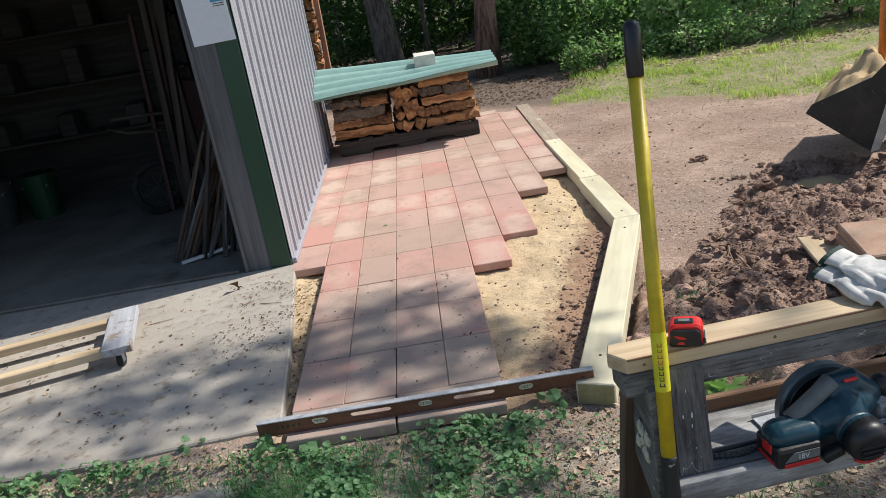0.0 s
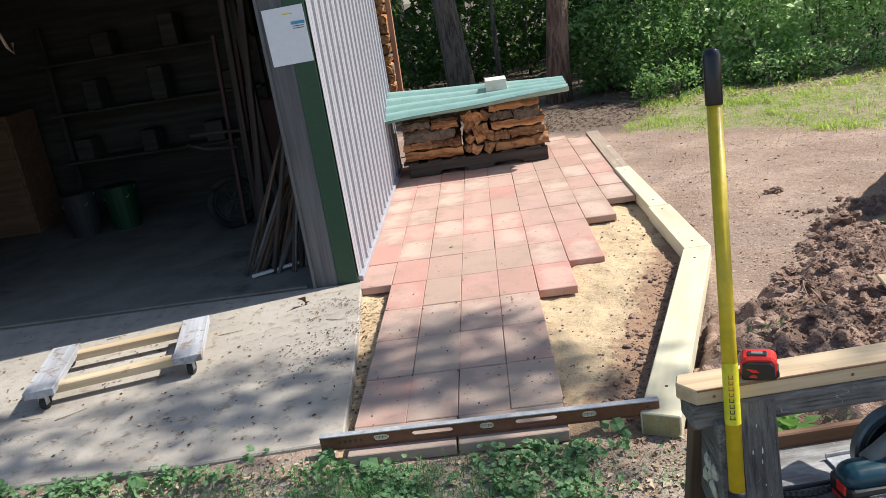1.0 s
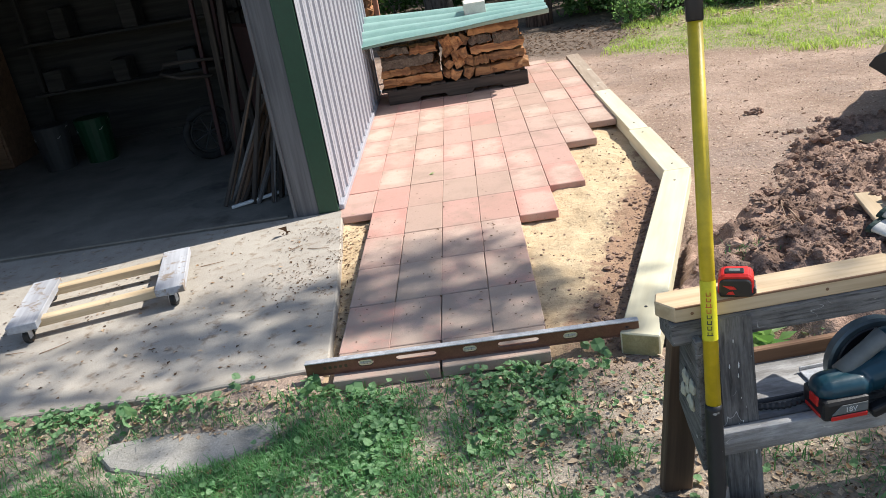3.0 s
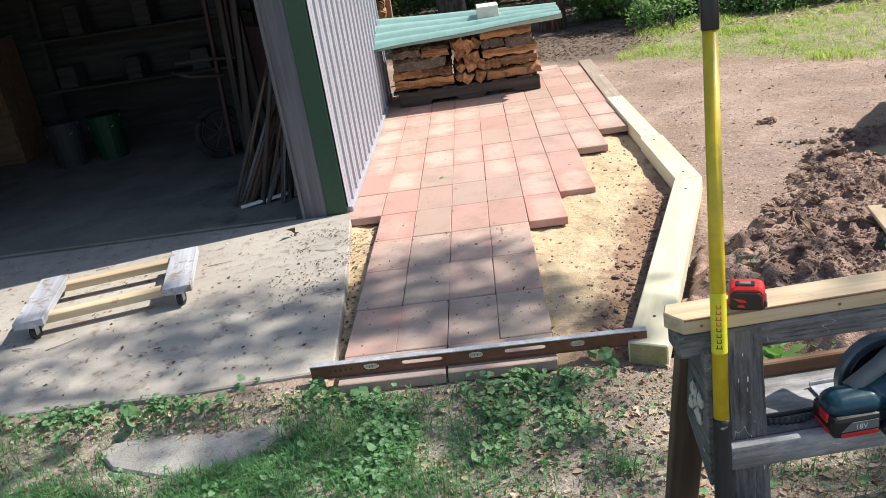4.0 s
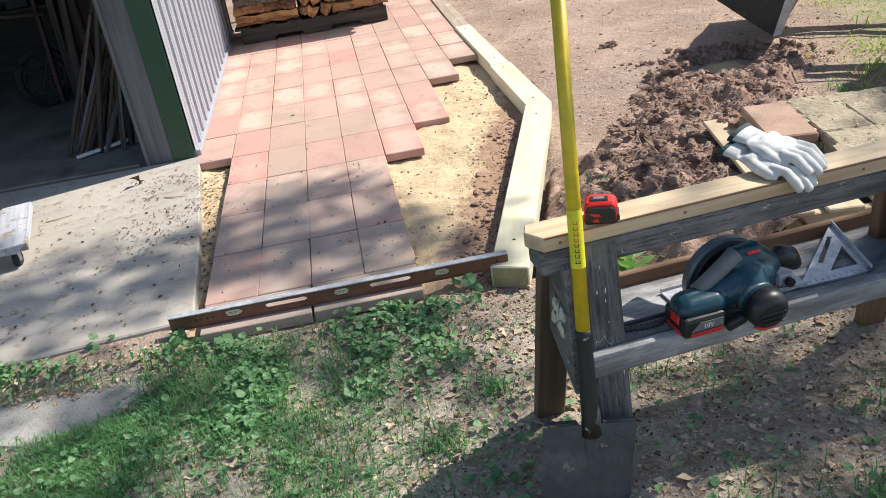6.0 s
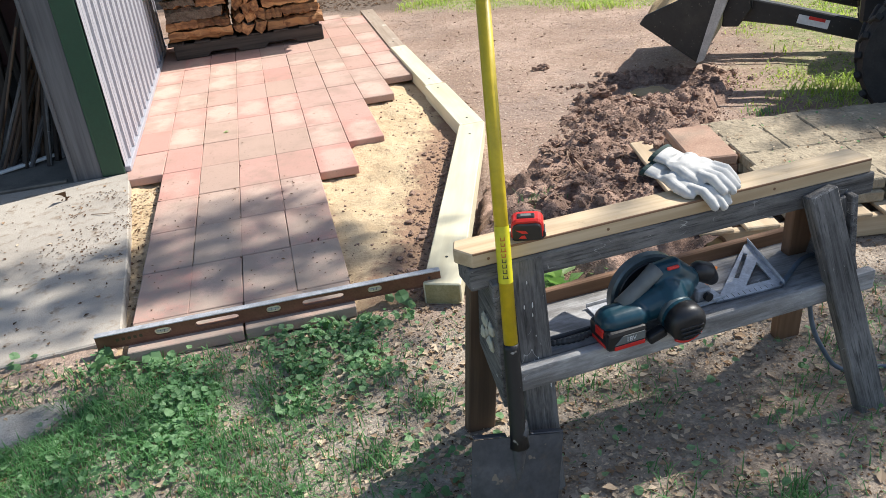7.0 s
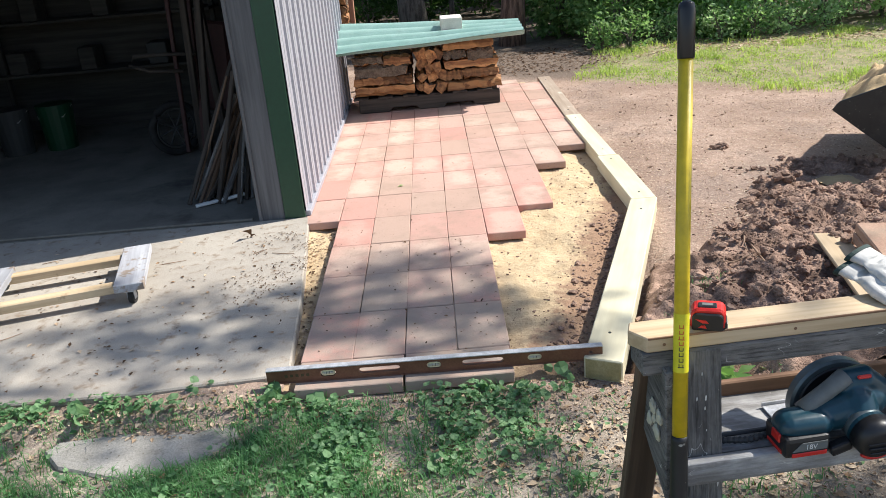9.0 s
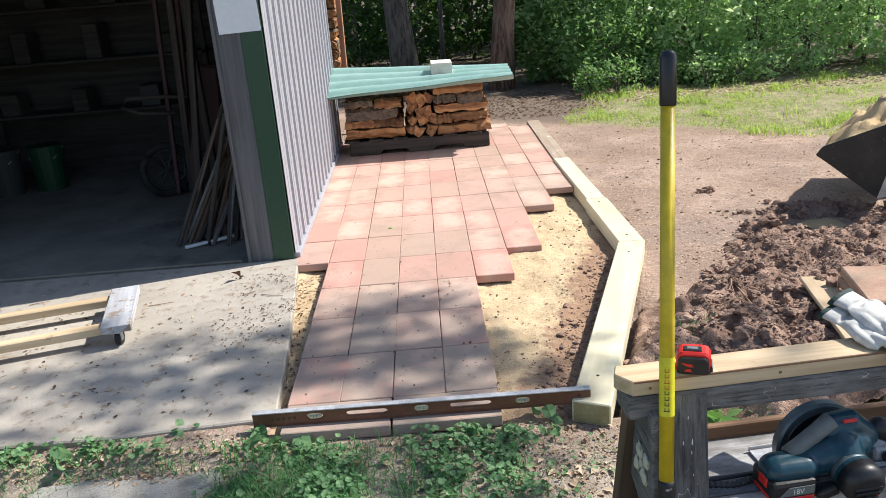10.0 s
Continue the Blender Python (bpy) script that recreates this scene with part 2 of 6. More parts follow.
def slab_material():
    """Weathered grey-tan concrete with dirt washed in streaks."""
    m, nt, p = shell("weathered concrete")
    pos = world_pos(nt)
    big, mid, tiny = noise_of(nt, pos, 1.7, 6, 0.65), noise_of(nt, pos, 14.0, 5, 0.7), noise_of(nt, pos, 240.0, 2)
    c = mix(nt, ramp(nt, big, 0.3, 0.7), (0.34, 0.305, 0.26), (0.49, 0.445, 0.38))
    c = mix(nt, ramp(nt, mid, 0.52, 0.7), c, (0.25, 0.19, 0.135))
    c = mix(nt, maths(nt, "MULTIPLY", ramp(nt, tiny, 0.4, 0.7), 0.55), c, (0.19, 0.165, 0.14))
    c = mix(nt, ramp(nt, noise_of(nt, pos, 55.0, 2), 0.72, 0.77), c, (0.14, 0.11, 0.08))
    finish(nt, p, c, 0.9, maths(nt, "ADD", mid, maths(nt, "MULTIPLY", tiny, 0.4)), 0.003)
    return m


M_CLEANSAND = grainy("clean yellow sand", (0.48, 0.34, 0.18), (0.6, 0.45, 0.26), 7.0, 170.0, 0.95, 0.006)
M_GROUND, M_SAND, M_PAVER, M_SLAB = ground_material(), sand_material(), paver_material(), slab_material()
M_STONE = grainy("worn grey stepping concrete", (0.25, 0.235, 0.205), (0.38, 0.36, 0.325), 7.0, 120.0, 0.9, 0.003, dark=(0.17, 0.145, 0.11), spot=(0.16, 0.14, 0.11))
M_CLOD = grainy("damp dug soil", (0.18, 0.108, 0.076), (0.45, 0.3, 0.225), 9.0, 120.0, 0.95, 0.01, dark=(0.12, 0.07, 0.05), spot=(0.34, 0.24, 0.17))
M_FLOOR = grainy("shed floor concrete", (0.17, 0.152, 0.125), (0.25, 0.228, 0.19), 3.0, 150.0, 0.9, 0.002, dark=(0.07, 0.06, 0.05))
# near black: the dim inside of the shed is put into these colours
M_DIMBOARD = wood("near-black boards with dimness painted in", (0.034, 0.031, 0.027), (0.066, 0.06, 0.053), 0.9, 16)
M_DIMGREY = plain("grey plastic darkened for the dim shed", (0.036, 0.037, 0.036), 0.65)
M_STEEL = plain("painted pale grey sheet steel", (0.34, 0.34, 0.375), 0.42, 0.0, 0.08)
M_GREEN = plain("dark green painted steel", (0.011, 0.055, 0.028), 0.42, 0.0, 0.1)
M_TRIMGREEN = plain("pale green edge trim", (0.35, 0.62, 0.48), 0.45)
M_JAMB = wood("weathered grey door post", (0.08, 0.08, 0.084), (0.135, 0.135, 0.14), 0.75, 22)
M_PINE = wood("fresh treated pine", (0.6, 0.54, 0.37), (0.69, 0.64, 0.46), 0.65, 14, 0.0006, stain=(0.56, 0.55, 0.36), stain_at=0.66, vary=0.1)
M_OLDBEAM = wood("weathered edging timber", (0.33, 0.25, 0.185), (0.45, 0.36, 0.28), 0.8, 20, stain=(0.62, 0.56, 0.46), stain_at=0.58)
M_STUD = wood("sawn pine stud", (0.47, 0.34, 0.2), (0.62, 0.48, 0.31), 0.65, 24, stain=(0.4, 0.28, 0.17), stain_at=0.62, vary=0.12)
M_GREYWOOD = scuffed("old grey sawhorse wood", (0.065, 0.061, 0.058), (0.165, 0.158, 0.15), (0.5, 0.49, 0.46))
M_PALEGREY = scuffed("silvered grey board", (0.16, 0.15, 0.14), (0.32, 0.315, 0.31), (0.66, 0.64, 0.6), 16.0, 0.8, 0.6)
M_ENDGRAIN = grainy("olive sawn end grain", (0.3, 0.26, 0.12), (0.42, 0.37, 0.2), 14.0, 120.0, 0.9, 0.002, dark=(0.2, 0.16, 0.08))
M_BROWN = wood("dark brown lumber", (0.16, 0.085, 0.045), (0.25, 0.14, 0.08), 0.75, 22)
# darker version of the brown lumber above
M_DARKLEG = wood("dark brown leg wood", (0.085, 0.052, 0.033), (0.15, 0.095, 0.06), 0.75, 22)
M_REDWOOD = wood("reddish post", (0.33, 0.15, 0.09), (0.42, 0.22, 0.14), 0.75, 22)
M_DOLLY = wood("grey painted dolly board", (0.3, 0.3, 0.32), (0.44, 0.445, 0.465), 0.7, 18, stain=(0.24, 0.19, 0.15), stain_at=0.52)
M_SKID = wood("dark weathered skid", (0.034, 0.027, 0.022), (0.08, 0.063, 0.05), 0.9, 20, 0.003)
M_PALLET = wood("pallet wood", (0.42, 0.31, 0.19), (0.54, 0.42, 0.28), 0.75, 22)
M_BARK = grainy("firewood bark", (0.12, 0.085, 0.06), (0.24, 0.185, 0.135), 22.0, 70.0, 0.95, 0.02, local=True, vary=0.3)
M_SPLIT = wood("split firewood", (0.15, 0.06, 0.025), (0.5, 0.25, 0.1), 0.8, 14, 0.008, stain=(0.2, 0.085, 0.035), stain_at=0.57, vary=0.75)
M_SHEET = grainy("green corrugated plastic", (0.22, 0.38, 0.34), (0.3, 0.46, 0.42), 5.0, 160.0, 0.45, 0.0006, dark=(0.15, 0.22, 0.2))
M_BLOCK = grainy("pale concrete block", (0.6, 0.57, 0.5), (0.72, 0.68, 0.61), 14.0, 180.0, 0.9, 0.002)
M_YELLOW = plain("yellow fibreglass", (0.56, 0.41, 0.015), 0.4)
M_BLACK = plain("black rubber grip", (0.008, 0.008, 0.01), 0.34)
M_SOCKET = grainy("scuffed black paint", (0.006, 0.006, 0.007), (0.012, 0.012, 0.014), 14.0, 60.0, 0.5, 0.0006, spot=(0.3, 0.29, 0.27))
M_BLADE = grainy("soiled dark steel", (0.055, 0.06, 0.07), (0.105, 0.11, 0.125), 9.0, 60.0, 0.5, 0.001, dark=(0.15, 0.11, 0.08), spot=(0.2, 0.17, 0.14), metal=0.3)
M_LABELY = plain("bright yellow label", (0.66, 0.6, 0.02), 0.45)
M_INK = plain("dark print", (0.05, 0.045, 0.02), 0.5)
M_INKRED = plain("orange print", (0.6, 0.13, 0.02), 0.5)
M_TEAL = plain("dark teal tool plastic", (0.009, 0.048, 0.07), 0.34)
M_GREYPLASTIC = plain("grey soft grip", (0.14, 0.15, 0.145), 0.6)
M_RED = plain("red plastic", (0.62, 0.025, 0.02), 0.38)
M_DARK = plain("black plastic", (0.015, 0.015, 0.017), 0.42)
M_ALU = grainy("scuffed aluminium", (0.4, 0.41, 0.43), (0.56, 0.57, 0.6), 30.0, 160.0, 0.45, 0.0004, dark=(0.28, 0.28, 0.29), metal=0.3)
M_GUARD = plain("cast grey guard", (0.12, 0.15, 0.16), 0.4, 0.5)
M_LEVEL = grainy("red-brown lacquered level", (0.13, 0.05, 0.028), (0.2, 0.09, 0.05), 12.0, 140.0, 0.45, 0.0006)
M_VIAL = plain("milky vial", (0.72, 0.66, 0.44), 0.3)
M_GLOVE = plain("white work leather", (0.56, 0.545, 0.51), 0.85, 0.0, 0.14)
M_HEM = plain("dark green cuff binding", (0.012, 0.035, 0.03), 0.7)
M_PAPER = plain("white paper", (0.72, 0.73, 0.76), 0.7, 0.0, 0.03)
M_BLUE = plain("blue print", (0.05, 0.28, 0.45), 0.5)
M_FOAM = plain("cured cream foam", (0.52, 0.49, 0.38), 0.8)
M_TYRE = grainy("black tyre rubber", (0.012, 0.012, 0.012), (0.028, 0.027, 0.026), 12.0, 90.0, 0.8, 0.002)
M_TRACTOR = grainy("scratched black tractor paint", (0.011, 0.011, 0.012), (0.022, 0.022, 0.023), 7.0, 90.0, 0.45, 0.0004, dark=(0.035, 0.032, 0.028), spot=(0.07, 0.065, 0.055))
M_ORANGE = plain("orange paint", (0.65, 0.2, 0.03), 0.45)
M_WORN = grainy("worn bare steel", (0.42, 0.41, 0.4), (0.58, 0.57, 0.55), 14.0, 120.0, 0.45, 0.0006, metal=0.4)
M_HOSE = plain("ribbed black hose", (0.03, 0.03, 0.032), 0.5)
M_CORD = plain("grey blue cord", (0.1, 0.13, 0.17), 0.5)
M_WHITE = plain("white plastic", (0.7, 0.7, 0.68), 0.5)
M_BUCKETG = plain("green bucket plastic", (0.006, 0.05, 0.02), 0.45)


def bark(name, a, b, ring, depth):
    """Bark with long upright furrows."""
    m, nt, p = shell(name)
    mp = nt.nodes.new("ShaderNodeMapping")
    nt.links.new(world_pos(nt), mp.inputs[0])
    mp.inputs["Scale"].default_value = (ring, ring, ring * 0.16)
    fur = noise_of(nt, mp.outputs[0], 1.0, 6, 0.7)
    fine = noise_of(nt, world_pos(nt), 40.0, 4, 0.7)
    c = mix(nt, ramp(nt, fur, 0.35, 0.62), tuple(v * 0.35 for v in a), b)
    c = mix(nt, maths(nt, "MULTIPLY", fine, 0.5), c, a)
    finish(nt, p, c, 0.95, maths(nt, "ADD", fur, maths(nt, "MULTIPLY", fine, 0.3)), depth)
    return m


M_TRUNK = bark("furrowed bark", (0.13, 0.11, 0.09), (0.26, 0.22, 0.18), 26.0, 0.05)
M_TRUNK_RED = bark("shaggy red-brown bark", (0.16, 0.1, 0.075), (0.33, 0.22, 0.165), 22.0, 0.06)
# leaf colour in copies: the pale one holds sunlight, M_DEEP the wood's shade
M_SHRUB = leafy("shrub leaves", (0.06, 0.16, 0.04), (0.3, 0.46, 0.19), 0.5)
M_SHRUB_SUNTINT = leafy("shrub leaves tinted pale for sunlight", (0.2, 0.38, 0.13), (0.55, 0.68, 0.4), 0.55, 0.42, 0.6)
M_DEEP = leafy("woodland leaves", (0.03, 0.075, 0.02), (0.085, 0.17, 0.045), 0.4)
M_CANOPY = leafy("shade tree leaves", (0.05, 0.11, 0.02), (0.1, 0.18, 0.04), 0.25)
M_LAWN = leafy("lawn grass", (0.28, 0.44, 0.08), (0.48, 0.56, 0.2), 0.45)
M_GRASS = leafy("yard grass", (0.07, 0.2, 0.06), (0.2, 0.4, 0.17), 0.38)
M_IVY = leafy("ground ivy", (0.1, 0.23, 0.09), (0.3, 0.46, 0.24), 0.35)
M_HOSTA = leafy("broad weed leaves", (0.16, 0.33, 0.09), (0.5, 0.6, 0.3), 0.3)
M_LITTER = leafy("dry leaves", (0.3, 0.19, 0.11), (0.74, 0.6, 0.44), 0.1, 0.8, 0.1)
M_DARKLITTER = leafy("dark dry leaves", (0.07, 0.042, 0.026), (0.2, 0.12, 0.07), 0.1, 0.8, 0.1)
M_TWIG = grainy("dry twig", (0.22, 0.14, 0.09), (0.32, 0.22, 0.15), 20.0, 90.0, 0.9, 0.001)


# ---- building helpers ----
WORLD = {}


def thing(name, label, category, at=(0, 0, 0), group="", kind="", turn=0.0):
    ob = new(name)
    ob.empty_display_size = 0.1
    m = pose(*at, 0, 0, turn)
    ob.matrix_basis = m
    WORLD[ob.name] = m
    return tagged(ob, label, category, group, kind)


def part(name, bm, material, parent=None, label="", at=None, smooth=False):
    """Links a bmesh (or mesh) as one mesh object, under a thing or a part; at: its world pose."""
    if isinstance(bm, bpy.types.Mesh):
        me = bm
    else:
        me = bpy.data.meshes.new(name)
        bm.normal_update()
        bm.to_mesh(me)
        bm.free()
    if not me.materials:
        me.materials.append(material)
    if smooth:
        me.shade_smooth()
    ob = new(name, me)
    m = at if at is not None else Matrix.Identity(4)
    ob.matrix_basis = m
    WORLD[ob.name] = m
    if parent is not None:
        ob.parent = parent
        ob.matrix_parent_inverse = WORLD[parent.name].inverted()
    return tagged(ob, label)


def bm_box(sx, sy, sz, bevel=0.0, seg=1, centre=(0, 0, 0), bm=None, turn=None):
    bm = bm or bmesh.new()
    m = Matrix.Translation(centre) @ (turn or Matrix.Identity(4)) @ Matrix.Diagonal((sx, sy, sz, 1))
    made = bmesh.ops.create_cube(bm, size=1, matrix=m)["verts"]
    if bevel:
        edges = list({e for v in made for e in v.link_edges})
        bmesh.ops.bevel(bm, geom=edges, offset=bevel, segments=seg, affect="EDGES", profile=0.6)
    return bm


def between(p, q, up=(0, 0, 1)):
    """Pose with local x from p to q, origin midway, local z near up."""
    p, q = Vector(p), Vector(q)
    x = (q - p).normalized()
    y = Vector(up).cross(x).normalized()
    z = x.cross(y)
    r = Matrix((x, y, z)).transposed().to_4x4()
    return Matrix.Translation((p + q) / 2) @ r


def board(name, p, q, width, height, material, parent=None, label="", bevel=0.004, up=(0, 0, 1), wobble=0.0):
    length = (Vector(q) - Vector(p)).length
    bm = bm_box(length, width, height, bevel, 2 if bevel > 0.005 else 1)
    if wobble:
        for v in bm.verts:
            n = noise.noise_vector(Vector((v.co.x * 3, v.co.y * 9, v.co.z * 9)) + Vector(p))
            v.co += n * wobble
    return part(name, bm, material, parent, label, between(p, q, up))


def bm_tube(points, radii, seg=10, bm=None, cap=True):
    bm = bm or bmesh.new()
    rings = []
    pts = [Vector(p) for p in points]
    if not hasattr(radii, "__len__"):
        radii = [radii] * len(pts)
    ref = Vector((0.3, 0.2, 1)).normalized()
    for i, p in enumerate(pts):
        d = (pts[min(i + 1, len(pts) - 1)] - pts[max(i - 1, 0)]).normalized()
        a = d.cross(ref if abs(d.dot(ref)) < 0.95 else Vector((1, 0, 0))).normalized()
        b = d.cross(a)
        rings.append([bm.verts.new(p + (a * math.cos(k * 2 * math.pi / seg) + b * math.sin(k * 2 * math.pi / seg)) * radii[i]) for k in range(seg)])
    for r, s in zip(rings, rings[1:]):
        for k in range(seg):
            bm.faces.new((r[k], r[(k + 1) % seg], s[(k + 1) % seg], s[k]))
    if cap:
        bm.faces.new(rings[0][::-1])
        bm.faces.new(rings[-1])
    bmesh.ops.recalc_face_normals(bm, faces=bm.faces[:])
    return bm


def bm_prism(outline, depth, bevel=0.0, axis="z"):
    """A plate: outline of (u, v) extruded by depth. axis z: u, v = x, y; axis y: u, v = x, z."""
    bm = bmesh.new()
    f = (lambda u, v, w: (u, v, w)) if axis == "z" else (lambda u, v, w: (u, w, v))
    lo = [bm.verts.new(f(u, v, -depth / 2)) for u, v in outline]
    hi = [bm.verts.new(f(u, v, depth / 2)) for u, v in outline]
    bm.faces.new(lo[::-1])
    bm.faces.new(hi)
    n = len(lo)
    for i in range(n):
        bm.faces.new((lo[i], lo[(i + 1) % n], hi[(i + 1) % n], hi[i]))
    bmesh.ops.recalc_face_normals(bm, faces=bm.faces[:])
    if bevel:
        bmesh.ops.bevel(bm, geom=bm.edges[:], offset=bevel, segments=1, affect="EDGES")
    return bm


def bm_blob(rx, ry, rz, sub=2, rough=0.0, seed=0.0, freq=3.0, centre=(0, 0, 0), bm=None):
    bm = bm or bmesh.new()
    vs = bmesh.ops.create_icosphere(bm, subdivisions=sub, radius=1)["verts"]
    for v in vs:
        k = 1 + rough * noise.noise(v.co * freq + Vector((seed, seed * 2, 0)))
        v.co = Vector((v.co.x * rx * k, v.co.y * ry * k, v.co.z * rz * k)) + Vector(centre)
    return bm


def plate_with_holes(name, outline, holes, depth, material, parent, at, label="", bevel=0.0008):
    """A flat plate with real holes, in local x and y."""
    cu = bpy.data.curves.new(name, "CURVE")
    cu.dimensions, cu.fill_mode, cu.extrude, cu.bevel_depth = "2D", "BOTH", depth / 2, bevel
    for loop in (outline, *holes):
        sp = cu.splines.new("POLY")
        sp.points.add(len(loop) - 1)
        for pt, (u, v) in zip(sp.points, loop):
            pt.co = (u, v, 0, 1)
        sp.use_cyclic_u = True
    tmp = bpy.data.objects.new("tmp", cu)
    me = bpy.data.meshes.new_from_object(tmp)
    bpy.data.objects.remove(tmp)
    me.name = name
    me.materials.clear()
    me.materials.append(material)
    return part(name, me, material, parent, label, at)


def slot(cx, cy, w, h, n=6):
    r = h / 2
    pts = [(cx + w / 2 - r + r * math.cos(a), cy + r * math.sin(a)) for a in np.linspace(-math.pi / 2, math.pi / 2, n)]
    return pts + [(cx - w / 2 + r + r * math.cos(a), cy + r * math.sin(a)) for a in np.linspace(math.pi / 2, 1.5 * math.pi, n)]


def lattice(ix, iy, seed):
    h = np.sin(ix * 127.1 + iy * 311.7 + seed * 74.7) * 43758.5453
    return h - np.floor(h)


def vnoise(x, y, seed=0):
    ix, iy = np.floor(x), np.floor(y)
    fx, fy = x - ix, y - iy
    fx, fy = fx * fx * (3 - 2 * fx), fy * fy * (3 - 2 * fy)
    a, b = lattice(ix, iy, seed), lattice(ix + 1, iy, seed)
    c, d = lattice(ix, iy + 1, seed), lattice(ix + 1, iy + 1, seed)
    return (a * (1 - fx) + b * fx) * (1 - fy) + (c * (1 - fx) + d * fx) * fy


def fbm(x, y, scale, octaves=4, seed=0):
    total, amp, norm = 0, 1.0, 0
    for o in range(octaves):
        total = total + amp * vnoise(x * scale * 2 ** o + 9.1 * o, y * scale * 2 ** o + 3.7 * o, seed + o)
        norm += amp
        amp *= 0.5
    return total / norm


def smooth(v, lo, hi):
    t = np.clip((v - lo) / (hi - lo), 0, 1)
    return t * t * (3 - 2 * t)


def sheet(name, xs, ys, height, material, keep=None):
    X, Y = np.meshgrid(xs, ys)
    Z = height(X, Y)
    nx = len(xs)
    verts = np.stack([X.ravel(), Y.ravel(), Z.ravel()], 1)
    i, j = np.meshgrid(np.arange(nx - 1), np.arange(len(ys) - 1))
    a = (j * nx + i).ravel()
    faces = np.stack([a, a + 1, a + nx + 1, a + nx], 1)
    if keep is not None:
        c = verts[faces].mean(1)
        faces = faces[keep(c[:, 0], c[:, 1])]
    me = bpy.data.meshes.new(name)
    me.from_pydata(verts.tolist(), [], faces.tolist())
    me.materials.append(material)
    me.shade_smooth()
    return new(name, me)


def leaves_mesh(name, P, size, material, width=0.5, flat=0.0, rng=None, fold=0.25, round_=False):
    """Many small folded leaves at the points P; flat 1: lying down, 0: any way."""
    n = len(P)
    d = rng.normal(size=(n, 3))
    d[:, 2] *= 1 - flat * 0.8
    d /= np.linalg.norm(d, axis=1)[:, None]
    u = rng.normal(size=(n, 3)) * (1 - flat) + np.array([0, 0, 1.0]) * (0.35 + flat)
    s = np.cross(d, u)
    s /= np.linalg.norm(s, axis=1)[:, None] + 1e-9
    nrm = np.cross(s, d)
    L = (np.asarray(size) * (0.6 + 0.8 * rng.random(n)))[:, None]
    w = L * width * 0.5
    base, tip = P, P + d * L - nrm * L * fold * 0.3
    mid = P + d * L * 0.45
    left, right = mid + s * w + nrm * w * fold, mid - s * w + nrm * w * fold
    mid2 = mid - nrm * L * 0.02
    if round_:
        up_l, up_r = P + d * L * .85 + s * w * .75, P + d * L * .85 - s * w * .75
        lo_l, lo_r = P + d * L * .08 + s * w * .8, P + d * L * .08 - s * w * .8
        V = np.stack([mid2, base, lo_l, left, up_l, tip, up_r, right, lo_r], 1).reshape(-1, 3)
        k = np.arange(n)[:, None] * 9
        F = np.concatenate([k + np.array([0, 1 + (i + 1) % 8, 1 + i]) for i in range(8)], 0)
        me = bpy.data.meshes.new(name)
        me.from_pydata(V.tolist(), [], F.tolist())
        me.materials.append(material)
        return me
    V = np.stack([base, left, tip, right, mid2], 1).reshape(-1, 3)
    k = np.arange(n)[:, None] * 5
    F = np.concatenate([k + np.array([0, 4, 1]), k + np.array([1, 4, 2]), k + np.array([2, 4, 3]), k + np.array([3, 4, 0])], 0)
    me = bpy.data.meshes.new(name)
    me.from_pydata(V.tolist(), [], F.tolist())
    me.materials.append(material)
    return me


def blades_mesh(name, P, height, material, rng, width=0.006, lean=0.5):
    n = len(P)
    az = rng.random(n) * 2 * np.pi
    d = np.stack([np.cos(az), np.sin(az), np.zeros(n)], 1)
    s = np.stack([-np.sin(az), np.cos(az), np.zeros(n)], 1)
    H = (np.asarray(height) * (0.5 + rng.random(n)))[:, None]
    k = (lean * (0.3 + rng.random(n)))[:, None]
    w = width * (0.7 + 0.6 * rng.random(n))[:, None]
    up = np.array([0, 0, 1.0])
    mid = P + up * H * 0.6 + d * H * k * 0.35
    tip = P + up * H * (1 - 0.3 * k) + d * H * k
    V = np.stack([P - s * w / 2, P + s * w / 2, mid + s * w * 0.4, mid - s * w * 0.4, tip], 1).reshape(-1, 3)
    i = np.arange(n)[:, None] * 5
    F = (i + np.array([0, 1, 2, 3])).tolist() + (i + np.array([3, 2, 4])).tolist()
    me = bpy.data.meshes.new(name)
    me.from_pydata(V.tolist(), [], F)
    me.materials.append(material)
    return me


# ---- ground and paving ----
APRON_FRONT = -0.1


def ground_height(X, Y):
    z = -0.058 + 0.03 * (fbm(X, Y, 1.3, 4, 1) - 0.5) + 0.012 * (fbm(X, Y, 9.0, 3, 5) - 0.5)
    z = z - 0.035 * smooth(-Y, 0.35, 1.1) + 0.045 * smooth(-X, -0.05, 0.15) * smooth(Y, -0.42, -0.16) + 0.014 * smooth(Y, -0.5, -0.22) * smooth(X, -0.1, 0.0) * smooth(-X, -1.1, -0.9) + 0.02 * smooth(X, 1.7, 2.4) * smooth(Y, 0.0, 0.6)
    z = z + 0.03 * smooth(Y, 4.5, 8.0)
    under = smooth(X, -9.0, -8.5) * smooth(-X, -1.72, -1.5) * np.where(X < -0.06, smooth(Y, -0.08, 0.06), smooth(Y, -0.2, -0.02)) * smooth(-Y, -5.5, -5.3)
    stone = (np.abs((X + .51) / .42) ** 2.4 + np.abs((Y + .41) / .17) ** 2.4) < 1
    return z - 0.09 * under - 0.02 * stone


far = np.array([12.0, 20, 40, 90, 200, 400])
gx = np.concatenate([-far[::-1] - 6, np.arange(-6, 10.001, 0.055), far + 10])
gy = np.concatenate([-far[::-1] - 4, np.arange(-4, 14.001, 0.055), far + 14])
